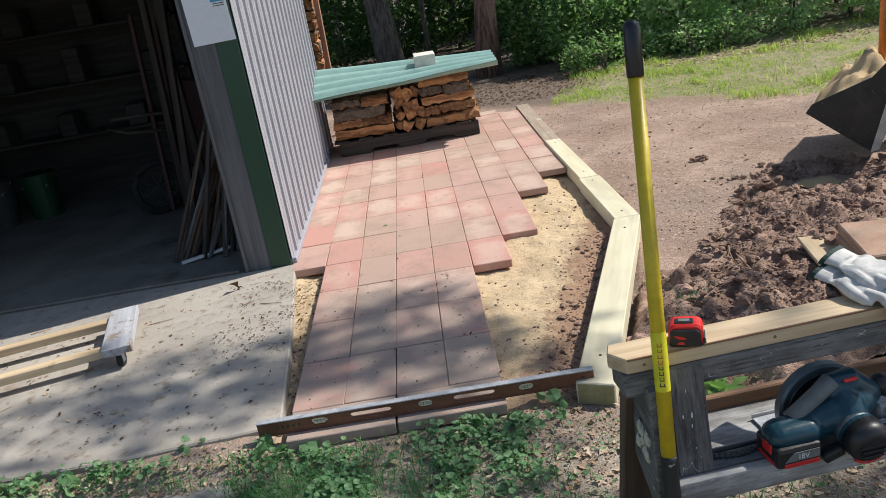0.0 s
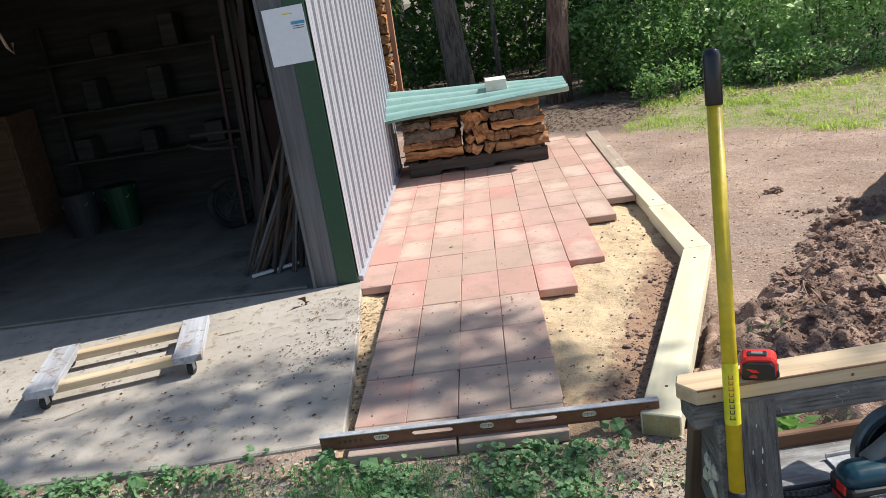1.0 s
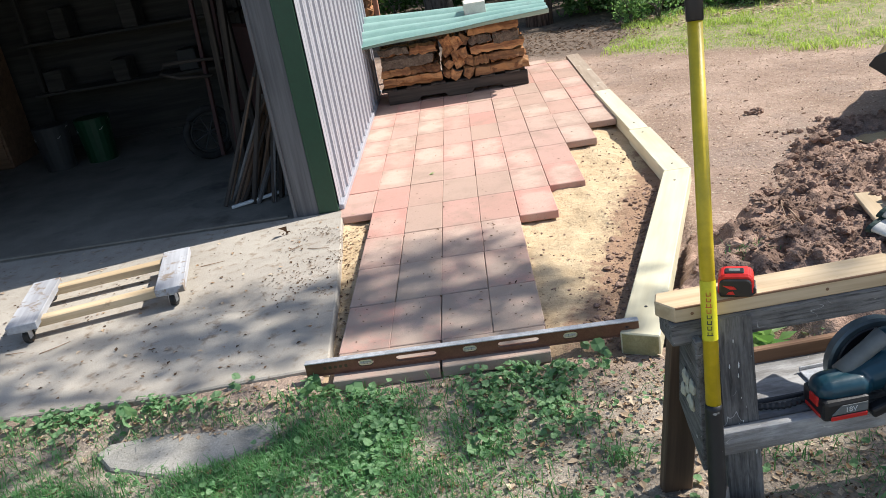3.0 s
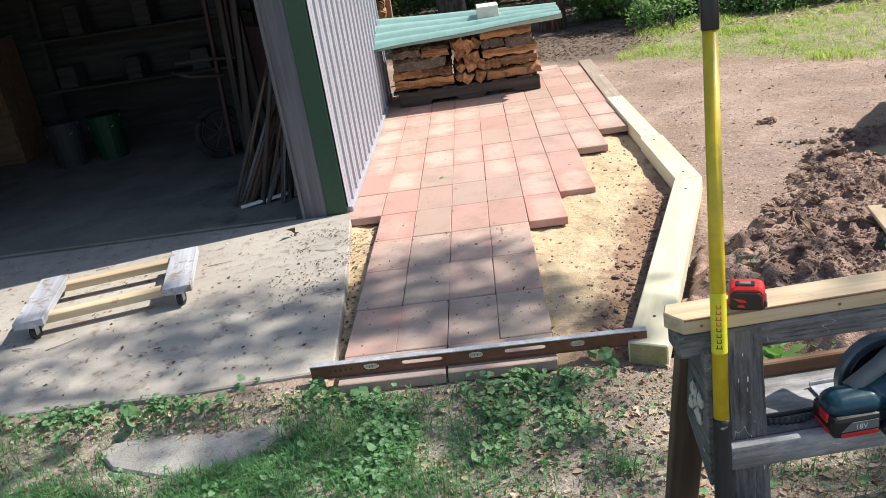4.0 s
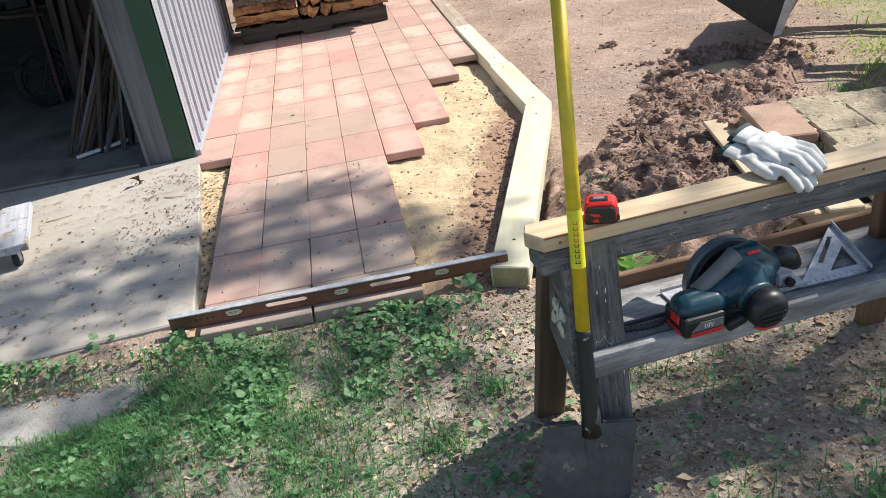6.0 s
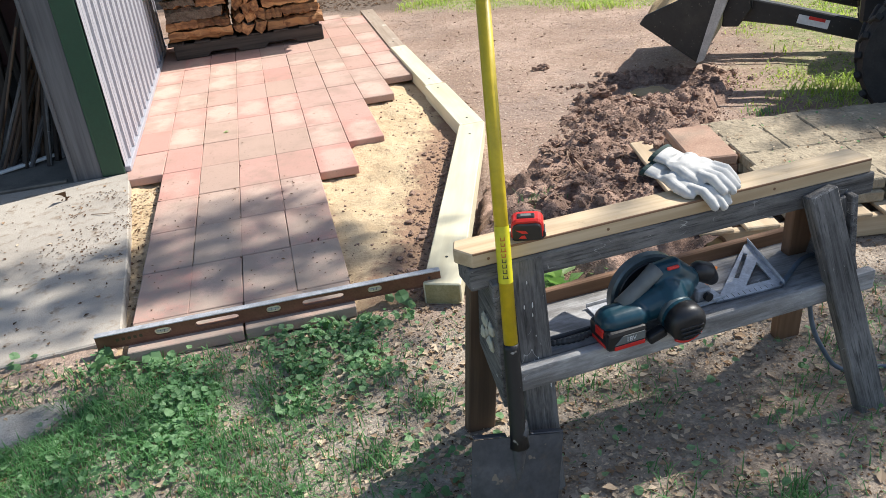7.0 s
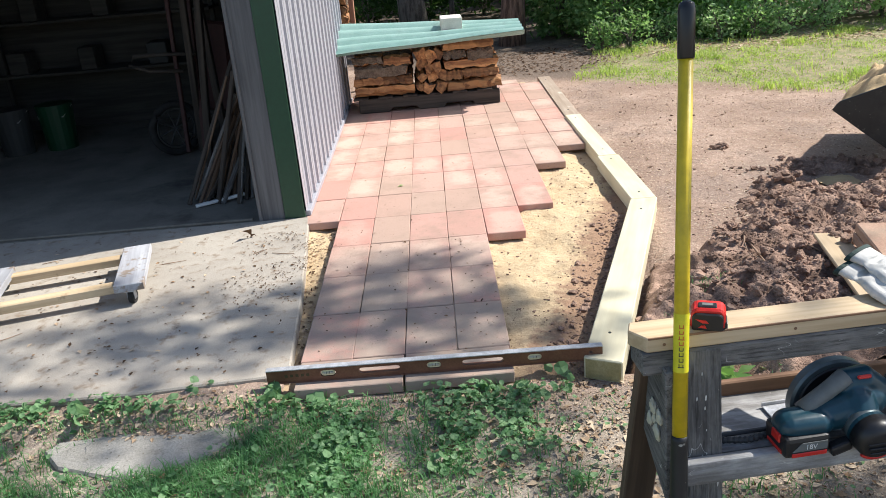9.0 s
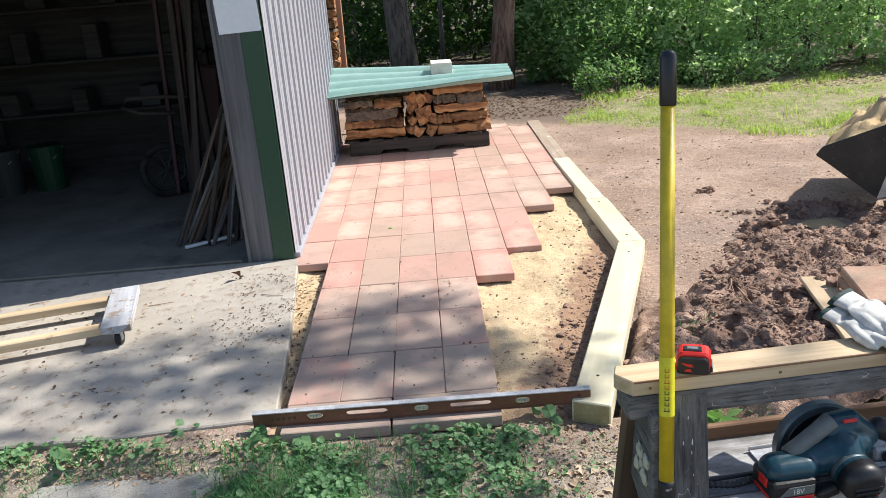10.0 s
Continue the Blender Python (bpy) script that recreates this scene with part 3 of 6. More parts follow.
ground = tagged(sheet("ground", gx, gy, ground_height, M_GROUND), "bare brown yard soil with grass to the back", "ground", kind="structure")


def beam_line(y):
    """Inner side of the timber edging."""
    return np.where(y < 1.53, 1.055 + (y + 0.2) * 0.3366, 1.63)


def sand_height(X, Y):
    z = -0.05 + 0.045 * (fbm(X, Y, 5.0, 4, 3) - 0.5) + 0.024 * (fbm(X, Y, 16.0, 3, 8) - 0.5)
    return z - 0.02 * smooth(X - beam_line(Y), -0.2, 0.0)


pavement = sheet("pavement", np.arange(-0.26, 1.72, 0.018), np.arange(-0.2, 5.5, 0.018), sand_height, M_SAND,
                 lambda x, y: (x < beam_line(y) + 0.06) & (x > np.where(y < 1.7, -0.2, -0.24)))
tagged(pavement, "patio bed of yellow sand, partly paved", "pavement", kind="structure")
WORLD[pavement.name] = Matrix.Identity(4)

SX, SY = 0.2035, 0.4035
paver_mesh = bpy.data.meshes.new("paver")
pb = bm_box(0.2022, 0.3988, 0.044, 0.003, 1)
pb.to_mesh(paver_mesh)
pb.free()
paver_mesh.materials.append(M_PAVER)
rng = random.Random(4)
FIRST_ROW = {-1: 4, 0: 0, 1: 0, 2: 0, 3: 0, 4: 3, 5: 4, 6: 6, 7: 7}
LAST_ROW = 13
cells = [((c + 0.5) * SX, (r + 0.5) * SY, 0.0) for c in FIRST_ROW for r in range(FIRST_ROW[c], LAST_ROW)]
cells += [(x, -0.102, 90.0) for x in (0.2035, 0.6105)]
cells += [(x, LAST_ROW * SY + 0.102, 90.0) for x in (0.0, 0.407, 0.814, 1.221)]
for x, y, turn in cells:
    m = pose(x + rng.uniform(-.0015, .0015), y + rng.uniform(-.0025, .0025), -0.022 + rng.uniform(-.0013, .0013),
             rng.uniform(-.16, .16), rng.uniform(-.3, .3), turn + rng.uniform(-.3, .3))
    part("paver", paver_mesh, M_PAVER, pavement, at=m)

# timber edging
edging = [((1.127, -0.215), (1.708, 1.505), M_PINE), ((1.708, 1.503), (1.698, 2.40), M_PINE), ((1.698, 2.41), (1.678, 3.64), M_PINE), ((1.678, 3.65), (1.69, 5.42), M_OLDBEAM)]
for k, ((x0, y0), (x1, y1), mt) in enumerate(edging):
    z = 0.022 - 0.045 - (0.01 if k == 3 else 0)
    w = 0.142 if k < 2 else 0.122
    log = thing("edging_timber", "fresh pale pine edging timber beside the patio" if k < 3 else "weathered grey edging timber beside the patio", "timber", (x0, y0, z - 0.045), "timber patio edging")
    if k == 0:
        d, s = Vector((x1 - x0, y1 - y0, 0)).normalized(), None
        y_axis = Vector((-d.y, d.x, 0))
        length = math.hypot(x1 - x0, y1 - y0)
        bm = bm_prism([(-length / 2 + 0.018, w / 2), (-length / 2, -w / 2), (length / 2 + 0.019, -w / 2), (length / 2 - 0.029, w / 2)], 0.09, 0.004)
        at0 = between((x0, y0, z), (x1, y1, z))
        part("beam", bm, mt, log, at=at0)
        # thin end plate, olive and darker than the beam's other faces
        skew = Matrix.Rotation(-math.atan2(.018, w), 4, "Z")
        part("end_grain", bm_box(0.003, w - .012, 0.078, 0.001, 1), M_ENDGRAIN, log, "greenish sawn end", at=at0 @ Matrix.Translation((-length / 2 + .0085, 0, 0)) @ skew)
    else:
        length = math.hypot(x1 - x0, y1 - y0)
        lo = 0.0
        bm = bm_prism([(-length / 2 + lo, w / 2), (-length / 2 - lo * 1.5, -w / 2), (length / 2, -w / 2), (length / 2, w / 2)], 0.09, 0.004)
        part("beam", bm, mt, log, at=between((x0, y0, z), (x1, y1, z)))
    for f in (0.12, 0.9):
        px, py = x0 + (x1 - x0) * f, y0 + (y1 - y0) * f
        part("screw_head", bm_tube([(px, py, z + 0.044), (px, py, z + 0.047)], 0.006, 8), M_DARK, log)

# concrete apron before the shed door, a little uneven
ab = bm_prism([(-5.5, APRON_FRONT - 0.05), (-0.62, APRON_FRONT - 0.03), (-0.03, APRON_FRONT + 0.02), (-0.08, 0.62), (-0.135, 1.2), (-0.19, 1.735), (-5.5, 1.735)], 0.1, 0.006)
bmesh.ops.translate(ab, verts=ab.verts[:], vec=(0, 0, -0.05))
tagged(part("apron", ab, M_SLAB), "weathered grey concrete apron before the shed", "pavement", kind="structure")
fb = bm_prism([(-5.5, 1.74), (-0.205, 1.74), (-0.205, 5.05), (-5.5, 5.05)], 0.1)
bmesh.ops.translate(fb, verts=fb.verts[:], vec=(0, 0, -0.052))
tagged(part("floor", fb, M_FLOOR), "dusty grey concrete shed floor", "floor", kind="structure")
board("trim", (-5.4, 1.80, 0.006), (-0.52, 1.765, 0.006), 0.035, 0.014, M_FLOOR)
tagged(bpy.data.objects["trim"], "pale concrete door sill strip", "sill", kind="structure")
stone = bm_prism([(-.86, -.36), (-.82, -.31), (-.62, -.295), (-.43, -.285), (-.2, -.29), (-.17, -.36), (-.27, -.46), (-.42, -.52), (-.56, -.53), (-.78, -.45)], 0.05, 0.008)
part("stepping_stone", stone, M_STONE, at=pose(0, 0, -0.06, 5, 0, 0))
tagged(bpy.data.objects["stepping_stone"], "flat grey concrete stepping slab sunk in grass", "paving slab")

# ---- shed ----
def wall_panel(name, x0, x1, y0, y1, z0, z1, mt, label):
    b = bm_box(x1 - x0, y1 - y0, z1 - z0, 0, 1, ((x0 + x1) / 2, (y0 + y1) / 2, (z0 + z1) / 2))
    return tagged(part(name, b, mt), label, "wall", kind="structure")


WALL_X, WALL_Y0, WALL_Y1, EAVE = -0.2, 1.735, 5.06, 2.62
bm = bmesh.new()
prof = []
y = WALL_Y0 + 0.004
while y < WALL_Y1 - 0.2:
    prof += [(y, 0.0), (y + 0.066, 0.0), (y + 0.069, 0.003), (y + 0.08, 0.003), (y + 0.084, 0.0), (y + 0.148, 0.0), (y + 0.153, 0.014), (y + 0.186, 0.014), (y + 0.203, 0.0)]
    y += 0.2055
prof += [(WALL_Y1, 0.0)]
cols = []
for yy, dx in prof:
    xw = WALL_X - 0.018 * (yy - WALL_Y0) / 3.3
    cols.append([bm.verts.new((xw + dx, yy, zz)) for zz in (0.035, EAVE)] + [bm.verts.new((xw + dx - 0.004, yy, zz)) for zz in (0.035, EAVE)])
for a, b in zip(cols, cols[1:]):
    bm.faces.new((a[0], b[0], b[1], a[1]))
    bm.faces.new((a[2], a[3], b[3], b[2]))
    bm.faces.new((a[0], a[2], b[2], b[0]))
wall_east = tagged(part("wall_east", bm, M_STEEL), "pale grey ribbed sheet steel shed wall", "wall", kind="structure")
WORLD[wall_east.name] = Matrix.Identity(4)
wall_panel("wall_east_lining", -0.27, -0.225, 1.79, 5.02, -0.01, EAVE, M_DIMBOARD, "inner lining of the shed wall")
board("trim", (WALL_X - 0.002, WALL_Y0 + 0.02, 0.016), (WALL_X - 0.02, WALL_Y1, 0.016), 0.05, 0.034, M_STEEL, wall_east, "pale steel base flashing")
board("trim", (WALL_X - 0.006, WALL_Y0 - 0.006, 0.0), (WALL_X - 0.006, WALL_Y0 - 0.006, EAVE), 0.014, 0.02, M_TRIMGREEN, wall_east, "pale green corner edge")
board("trim", (-0.225, WALL_Y1 + 0.01, 0.0), (-0.225, WALL_Y1 + 0.01, EAVE), 0.03, 0.03, M_TRIMGREEN, wall_east, "pale green corner edge")
post = thing("door_1", "grey door post and dark green steel trim of shed", "door frame", (-0.35, 1.74, 0), kind="structure")
board("door_post", (-0.404, 1.762, -0.004), (-0.404, 1.762, 2.15), 0.045, 0.155, M_JAMB, post, up=(1, 0, 0))
board("door_stop", (-0.47, 1.752, -0.004), (-0.47, 1.752, 2.15), 0.05, 0.02, M_JAMB, post, up=(1, 0, 0))
board("trim", (-0.268, 1.752, 0.0), (-0.268, 1.752, EAVE), 0.036, 0.117, M_GREEN, post, "dark green steel corner trim", up=(1, 0, 0), bevel=0.003)
board("trim", (-0.322, 1.744, 0.0), (-0.322, 1.744, EAVE), 0.022, 0.012, M_GREEN, post, "dark green steel lip", up=(1, 0, 0), bevel=0.002)
wall_panel("wall_south", -5.5, -0.21, 1.745, 1.80, 2.15, EAVE, M_STEEL, "steel wall above the shed door")
# unseen wall, added to narrow the doorway and keep light out
wall_panel("wall_south_left", -5.5, -3.0, 1.745, 1.80, 0.0, 2.15, M_STEEL, "unseen steel wall narrowing the shed door")
# inner walls and ceiling take the near-black boards, dimness painted in
wall_panel("wall_north", -5.5, -0.23, 5.03, 5.09, -0.02, EAVE, M_DIMBOARD, "dark back wall of the shed")
wall_panel("wall_west", -5.56, -5.5, 1.745, 5.09, -0.02, EAVE, M_DIMBOARD, "dark side wall of the shed")
wall_panel("ceiling", -5.56, -0.19, 1.74, 5.1, EAVE, EAVE + 0.06, M_DIMBOARD, "shed ceiling boards")
rb = bm_prism([(-5.65, EAVE + 0.06), (-0.14, EAVE + 0.06), (-2.9, EAVE + 0.75)], 3.5, 0, "y")
tagged(part("roof", rb, M_STEEL, at=pose(0, 3.42, 0)), "low pitched steel shed roof", "roof", kind="structure")

notice = thing("paper_notice", "white paper notice with a blue strip", "paper", (-0.33, 1.726, 1.3))
part("sheet", bm_box(0.225, 0.002, 0.30, 0, 1, (-0.33, 1.7285, 1.443), turn=Matrix.Rotation(radians(-1.5), 4, "Y")), M_PAPER, notice)
part("printed_strip", bm_box(0.075, 0.0012, 0.016, 0, 1, (-0.262, 1.7268, 1.505)), M_BLUE, notice, "blue printed strip")
for k in range(2):
    part("printed_line", bm_box(0.06, 0.0012, 0.004, 0, 1, (-0.262, 1.7268, 1.488 - k * 0.011)), M_INK, notice)
part("pencil_mark", bm_box(0.055, 0.0012, 0.006, 0, 1, (-0.31, 1.7268, 1.555)), M_LABELY, notice)

# ---- woodpile ----
skid = thing("skid", "dark weathered wooden skid under the firewood", "pallet", (0.54, 4.7, 0))
for yy in (4.455, 4.75, 5.0):
    L = 0.625
    o = [(-L, 0), (-0.36, 0), (-0.33, 0.035), (-0.12, 0.035), (-0.09, 0), (0.12, 0), (0.15, 0.035), (0.38, 0.035), (0.41, 0), (L, 0), (L, 0.12), (-L, 0.12)]
    part("stringer", bm_prism(o, 0.07, 0.006, "y"), M_SKID, skid, at=pose(0.545, yy, 0.003))
for k in range(6):
    board("slat", (-0.06 + k * 0.22, 4.41, 0.128), (-0.06 + k * 0.22, 5.03, 0.128), 0.13, 0.016, M_SKID, skid)


def firewood(p, q, w, h, seed, label):
    """A split log: wedge section, bark on its rounded side, rough faces and ends."""
    r = random.Random(seed)
    length = (Vector(q) - Vector(p)).length
    kind_ = r.random()
    if kind_ < .35:
        sec = [(-w / 2, -h * .5), (-w * .05, -h * .46), (w / 2, -h * .5), (w * .46, h * .05), (w * .2, h / 2), (-w * .3, h * .42), (-w * .5, h * .1)]
    elif kind_ < .7:
        sec = [(-w / 2, -h / 2), (w * .1, -h * .5), (w / 2, -h * .3), (w * .3, h * .3), (-w * .1, h / 2), (-w * .42, h * .36)]
    else:
        sec = [(-w / 2, -h * .35), (0, -h / 2), (w / 2, -h * .3), (w * .48, h * .42), (0, h * .5), (-w * .46, h * .4)]
    sec = [(a * r.uniform(.82, 1.05), b * r.uniform(.8, 1.04)) for a, b in sec]
    b = bmesh.new()
    n, rings = len(sec), 10
    vs = []
    for i in range(rings):
        t = i / (rings - 1) - 0.5
        vs.append([b.verts.new((t * length + (0.014 * r.uniform(-1, 1) if i in (0, rings - 1) else 0), u + .012 * r.uniform(-1, 1), v + .011 * r.uniform(-1, 1))) for u, v in sec])
    bark = {0, 1} if r.random() < .35 else ({n - 2, n - 1} if r.random() < .6 else {n - 3})
    for a, c in zip(vs, vs[1:]):
        for i in range(n):
            f = b.faces.new((a[i], a[(i + 1) % n], c[(i + 1) % n], c[i]))
            f.material_index = 1 if (i in bark) else 0
    b.faces.new(vs[0][::-1])
    b.faces.new(vs[-1])
    bmesh.ops.recalc_face_normals(b, faces=b.faces[:])
    me = bpy.data.meshes.new("firewood_log")
    b.to_mesh(me)
    b.free()
    me.materials.append(M_SPLIT)
    me.materials.append(M_BARK)
    ob = part("firewood_log", me, M_SPLIT, at=between(p, q) @ pose(0, 0, 0, r.choice((0, 0, 180)) + r.uniform(-10, 10)))
    return tagged(ob, label, "firewood", "stacked firewood")


r = random.Random(11)
S_LOG, S_END = "split log with rough bark, laid in the stack", "split log with its cut end facing out"
for row, yy in enumerate((4.50, 4.66, 4.82, 4.96)):
    z = 0.14
    for layer in range(4):
        h = r.uniform(.085, .1)
        if layer % 2 == 0:
            firewood((-.1 + r.uniform(-.02, .02), yy - .01, z + h / 2), (.40 + r.uniform(-.04, .02), yy, z + h / 2), .16, h, r.random(), S_LOG)
        else:
            cut = r.uniform(.12, .18)
            firewood((-.1, yy, z + h / 2), (cut - .005, yy, z + h / 2), .15, h, r.random(), S_LOG)
            firewood((cut + .005, yy, z + h / 2), (.41, yy, z + h / 2), .15, h * .95, r.random(), S_LOG)
        z += h * .97
    z = 0.14
    for layer in range(5):
        h = r.uniform(.085, .095)
        if layer in (1, 3):
            cut = r.uniform(.84, .96)
            firewood((.70, yy, z + h / 2), (cut - .005, yy, z + h / 2), .15, h, r.random(), S_LOG)
            firewood((cut + .005, yy, z + h / 2), (1.17 - .01 * layer, yy, z + h / 2), .15, h, r.random(), S_LOG)
        else:
            firewood((.69 + r.uniform(0, .02), yy, z + h / 2), (1.19 - .012 * layer, yy + .01, z + h / 2), .16, h, r.random(), S_LOG)
        z += h * .97
for layer in range(4):
    for c in range(3):
        x, z = .475 + c * .085 + r.uniform(-.02, .02) + (.02 if layer % 2 else 0), .185 + layer * .095 + r.uniform(-.02, .02)
        p, q = (x, 4.42 + r.uniform(-.04, .03), z), (x + r.uniform(-.03, .03), 5.0, z + r.uniform(-.02, .02))
        ob = firewood(p, q, r.uniform(.07, .12), r.uniform(.07, .12), r.random(), S_END)
        ob.matrix_basis = ob.matrix_basis @ pose(0, 0, 0, r.uniform(-70, 70))

# corrugated cover
cover = thing("corrugated_cover", "pale green corrugated sheet over the firewood", "roof sheet", (0.6, 4.25, 0.55))
bm = bmesh.new()
nu, nv = 24, 60
grid = []
for j in range(nv + 1):
    v = j / nv
    line = []
    for i in range(nu + 1):
        u = i / nu
        x = -0.215 + 1.61 * u + 0.01 * v
        yy = 4.245 + 0.65 * v
        z = (0.54 * (1 - u) + 0.612 * u) * (1 - v) + (0.745 * (1 - u) + 0.645 * u) * v
        z += 0.024 * math.copysign(abs(math.cos(v * 2 * math.pi * 4.5)) ** .7, math.cos(v * 2 * math.pi * 4.5)) + 0.008 * noise.noise(Vector((u * 3, v * 2, 0)))
        line.append((x, yy, z))
    grid.append(line)
for off in (0.0, -0.003):
    rows_ = [[bm.verts.new((x, yy, z + off)) for x, yy, z in line] for line in grid]
    for a, b in zip(rows_, rows_[1:]):
        for i in range(nu):
            bm.faces.new((a[i], a[i + 1], b[i + 1], b[i]) if off == 0 else (a[i], b[i], b[i + 1], a[i + 1]))
part("sheet", bm, M_SHEET, cover, smooth=True)
block = thing("concrete_block", "pale concrete block weighing down the sheet", "block", (0.79, 4.62, 0.59))
part("block", bm_box(0.185, 0.19, 0.125, 0.006, 2), M_BLOCK, block, at=pose(0.79, 4.66, 0.688, 3, 1, 2))

# taller stack behind the shed corner
rack = thing("firewood_rack", "reddish wooden rack post beside stacked logs", "rack", (-0.17, 5.6, 0))
board("post", (-0.165, 5.6, -0.06), (-0.13, 5.6, 2.3), 0.06, 0.05, M_REDWOOD, rack, up=(1, 0, 0))
board("post", (-0.6, 5.6, -0.06), (-0.6, 5.6, 2.3), 0.06, 0.05, M_REDWOOD, rack, up=(1, 0, 0))
for k in range(5):
    board("board", (-0.62, 5.63, 0.42 + 0.05 * k), (-0.2, 5.63, 0.42 + 0.05 * k), 0.09, 0.04, M_GREYWOOD, rack)
for k in range(11):
    for c in range(3):
        z = .70 + k * .098
        x = -.24 - c * .1 + r.uniform(-.01, .01)
        firewood((x, 5.53 + r.uniform(-.02, .02), z), (x, 5.95, z), .095, .1, r.random(), S_END)

# ---- spirit level on the patio edge ----
level = thing("spirit_level", "long red-brown spirit level with silver top edge", "spirit level", (0.52, -0.17, 0))
LEV = Matrix.Translation((0, 0, -0.0005)) @ between((-0.1, -0.137, 0.03), (1.139, -0.155, 0.03)) @ Matrix.Diagonal((1, 1, 0.93, 1))
half = 0.617
holes = [slot(-0.39, 0, 0.062, 0.03), slot(-0.2, 0, 0.155, 0.026), slot(0.0, 0, 0.055, 0.03), slot(0.18, 0, 0.155, 0.026), slot(0.37, 0, 0.055, 0.03), slot(0.575, 0.003, 0.014, 0.012)]
flip = Matrix.Rotation(radians(90), 4, "X")
plate_with_holes("web", [(-half, -.0295), (half, -.0295), (half, .0265), (-half, .0265)], holes, 0.016, M_LEVEL, level, LEV @ flip)
part("top_edge", bm_box(1.235, 0.028, 0.005, 0.001, 1, (0, 0, 0.0285)), M_ALU, level, "silver top edge", at=LEV)
part("bottom_edge", bm_box(1.235, 0.026, 0.004, 0.001, 1, (0, 0, -0.0295)), M_LEVEL, level, at=LEV)
for cx in (-0.39, 0.0, 0.37):
    oval = [(cx + sg * .014 + .0125 * math.cos(a), .0125 * math.sin(a)) for sg, a0 in ((1, -1.57), (-1, 1.57)) for a in np.linspace(a0, a0 + 3.14, 7)]
    vial = part("vial_mount", bm_prism(oval, .011, .001, "y"), M_VIAL, level, "cream oval vial mount", at=LEV)
    part("vial", bm_tube([(cx - .02, -.005, 0), (cx + .02, -.005, 0)], 0.0055, 10), M_FOAM, vial, "milky bubble vial", at=LEV, smooth=True)
    for s in (-.006, .006):
        part("ring", bm_tube([(cx + s - .0008, -.005, 0), (cx + s + .0008, -.005, 0)], 0.006, 10), M_INK, vial, at=LEV)
for k in range(5):
    part("stamped_mark", bm_box(0.011, 0.0008, 0.012, 0, 1, (-0.545 + k * 0.02, -0.0087, 0)), M_INK, level, at=LEV)

# ---- dolly ----
dolly = thing("wooden_dolly", "low wooden dolly with grey boards and black casters", "dolly", (-1.25, 0.84, 0))
LB0, LB1 = (-1.63, 1.02, 0.094), (-1.505, 0.485, 0.094)
RB0, RB1 = (-0.993, 1.183, 0.094), (-0.868, 0.667, 0.094)
for a, b in ((LB0, LB1), (RB0, RB1)):
    board("end_board", a, b, 0.135, 0.036, M_DOLLY, dolly, "grey painted board", bevel=0.003)
for f in (0.13, 0.82):
    a = Vector(LB0).lerp(Vector(LB1), f) - Vector((0.03, 0.008, 0.022))
    b = Vector(RB0).lerp(Vector(RB1), f) - Vector((0, 0, 0.022))
    board("rail", a, b, 0.06, 0.04, M_STUD, dolly, "bare pine rail")
for a, b in ((LB0, LB1), (RB0, RB1)):
    for f in (0.06, 0.94):
        c = Vector(a).lerp(Vector(b), f)
        c.z = 0.0
        caster = part("caster", bm_box(0.05, 0.05, 0.006, 0.001, 1, (c.x, c.y, 0.073)), M_ALU, dolly, "steel caster plate")
        part("wheel", bm_tube([(c.x - .004 - .012, c.y + .02, .034), (c.x - .004 + .012, c.y + .02, .034)], 0.034, 18), M_TYRE, caster, "black rubber wheel", smooth=False)
        for s in (-1, 1):
            part("fork", bm_box(0.003, 0.03, 0.05, 0, 1, (c.x - .004 + s * .016, c.y + .012, .05)), M_ALU, caster)

# ---- sawhorse bench ----
GZ = -0.095
horse = thing("sawhorse", "old grey paint-spattered sawhorse with a lower shelf", "sawhorse", (1.6, -1.05, GZ))
RA, RB = Vector((1.03, -1.098, 0)), Vector((2.16, -1.012, 0))
ax = (RB - RA).normalized()
side = Vector((-ax.y, ax.x, 0))


def on_rail(s, off, z):
    p = RA + ax * s + side * off
    return Vector((p.x, p.y, z))


board("top_rail", on_rail(0.0, -.002, .548), on_rail(1.14, -.002, .548), .094, .058, M_GREYWOOD, horse, bevel=.006, wobble=.002)
legs = [((1.173, -1.12, .57), (1.178, -1.205, GZ - .01), M_GREYWOOD), ((1.10, -1.02, .53), (1.075, -.885, GZ - .01), M_DARKLEG),
        ((1.985, -1.09, .57), (2.152, -1.2, GZ - .01), M_GREYWOOD), ((2.02, -.99, .53), (2.14, -.80, GZ - .01), M_BROWN)]
for p, q, mt in legs:
    board("leg", p, q, 0.038, 0.085, mt, horse, up=(1, 0.05, 0), bevel=.004, wobble=.0015)
ep = bm_prism([(-.085, .25), (.075, .25), (.155, .02), (.12, -.02), (-.11, -.09)], 0.02, 0.003, "z")
part("end_plate", ep, M_GREYWOOD, horse, at=Matrix.Translation((1.088, -1.085, .29)) @ Matrix(((0, 0, 1, 0), (1, 0, 0, 0), (0, 1, 0, 0), (0, 0, 0, 1))))
ep2 = bm_prism([(-.07, .25), (.06, .25), (.1, -.0), (-.1, -.0)], 0.02, 0.003, "z")
part("end_plate", ep2, M_GREYWOOD, horse, at=Matrix.Translation((2.088, -1.03, .29)) @ Matrix(((0, 0, 1, 0), (1, 0, 0, 0), (0, 1, 0, 0), (0, 0, 0, 1))))
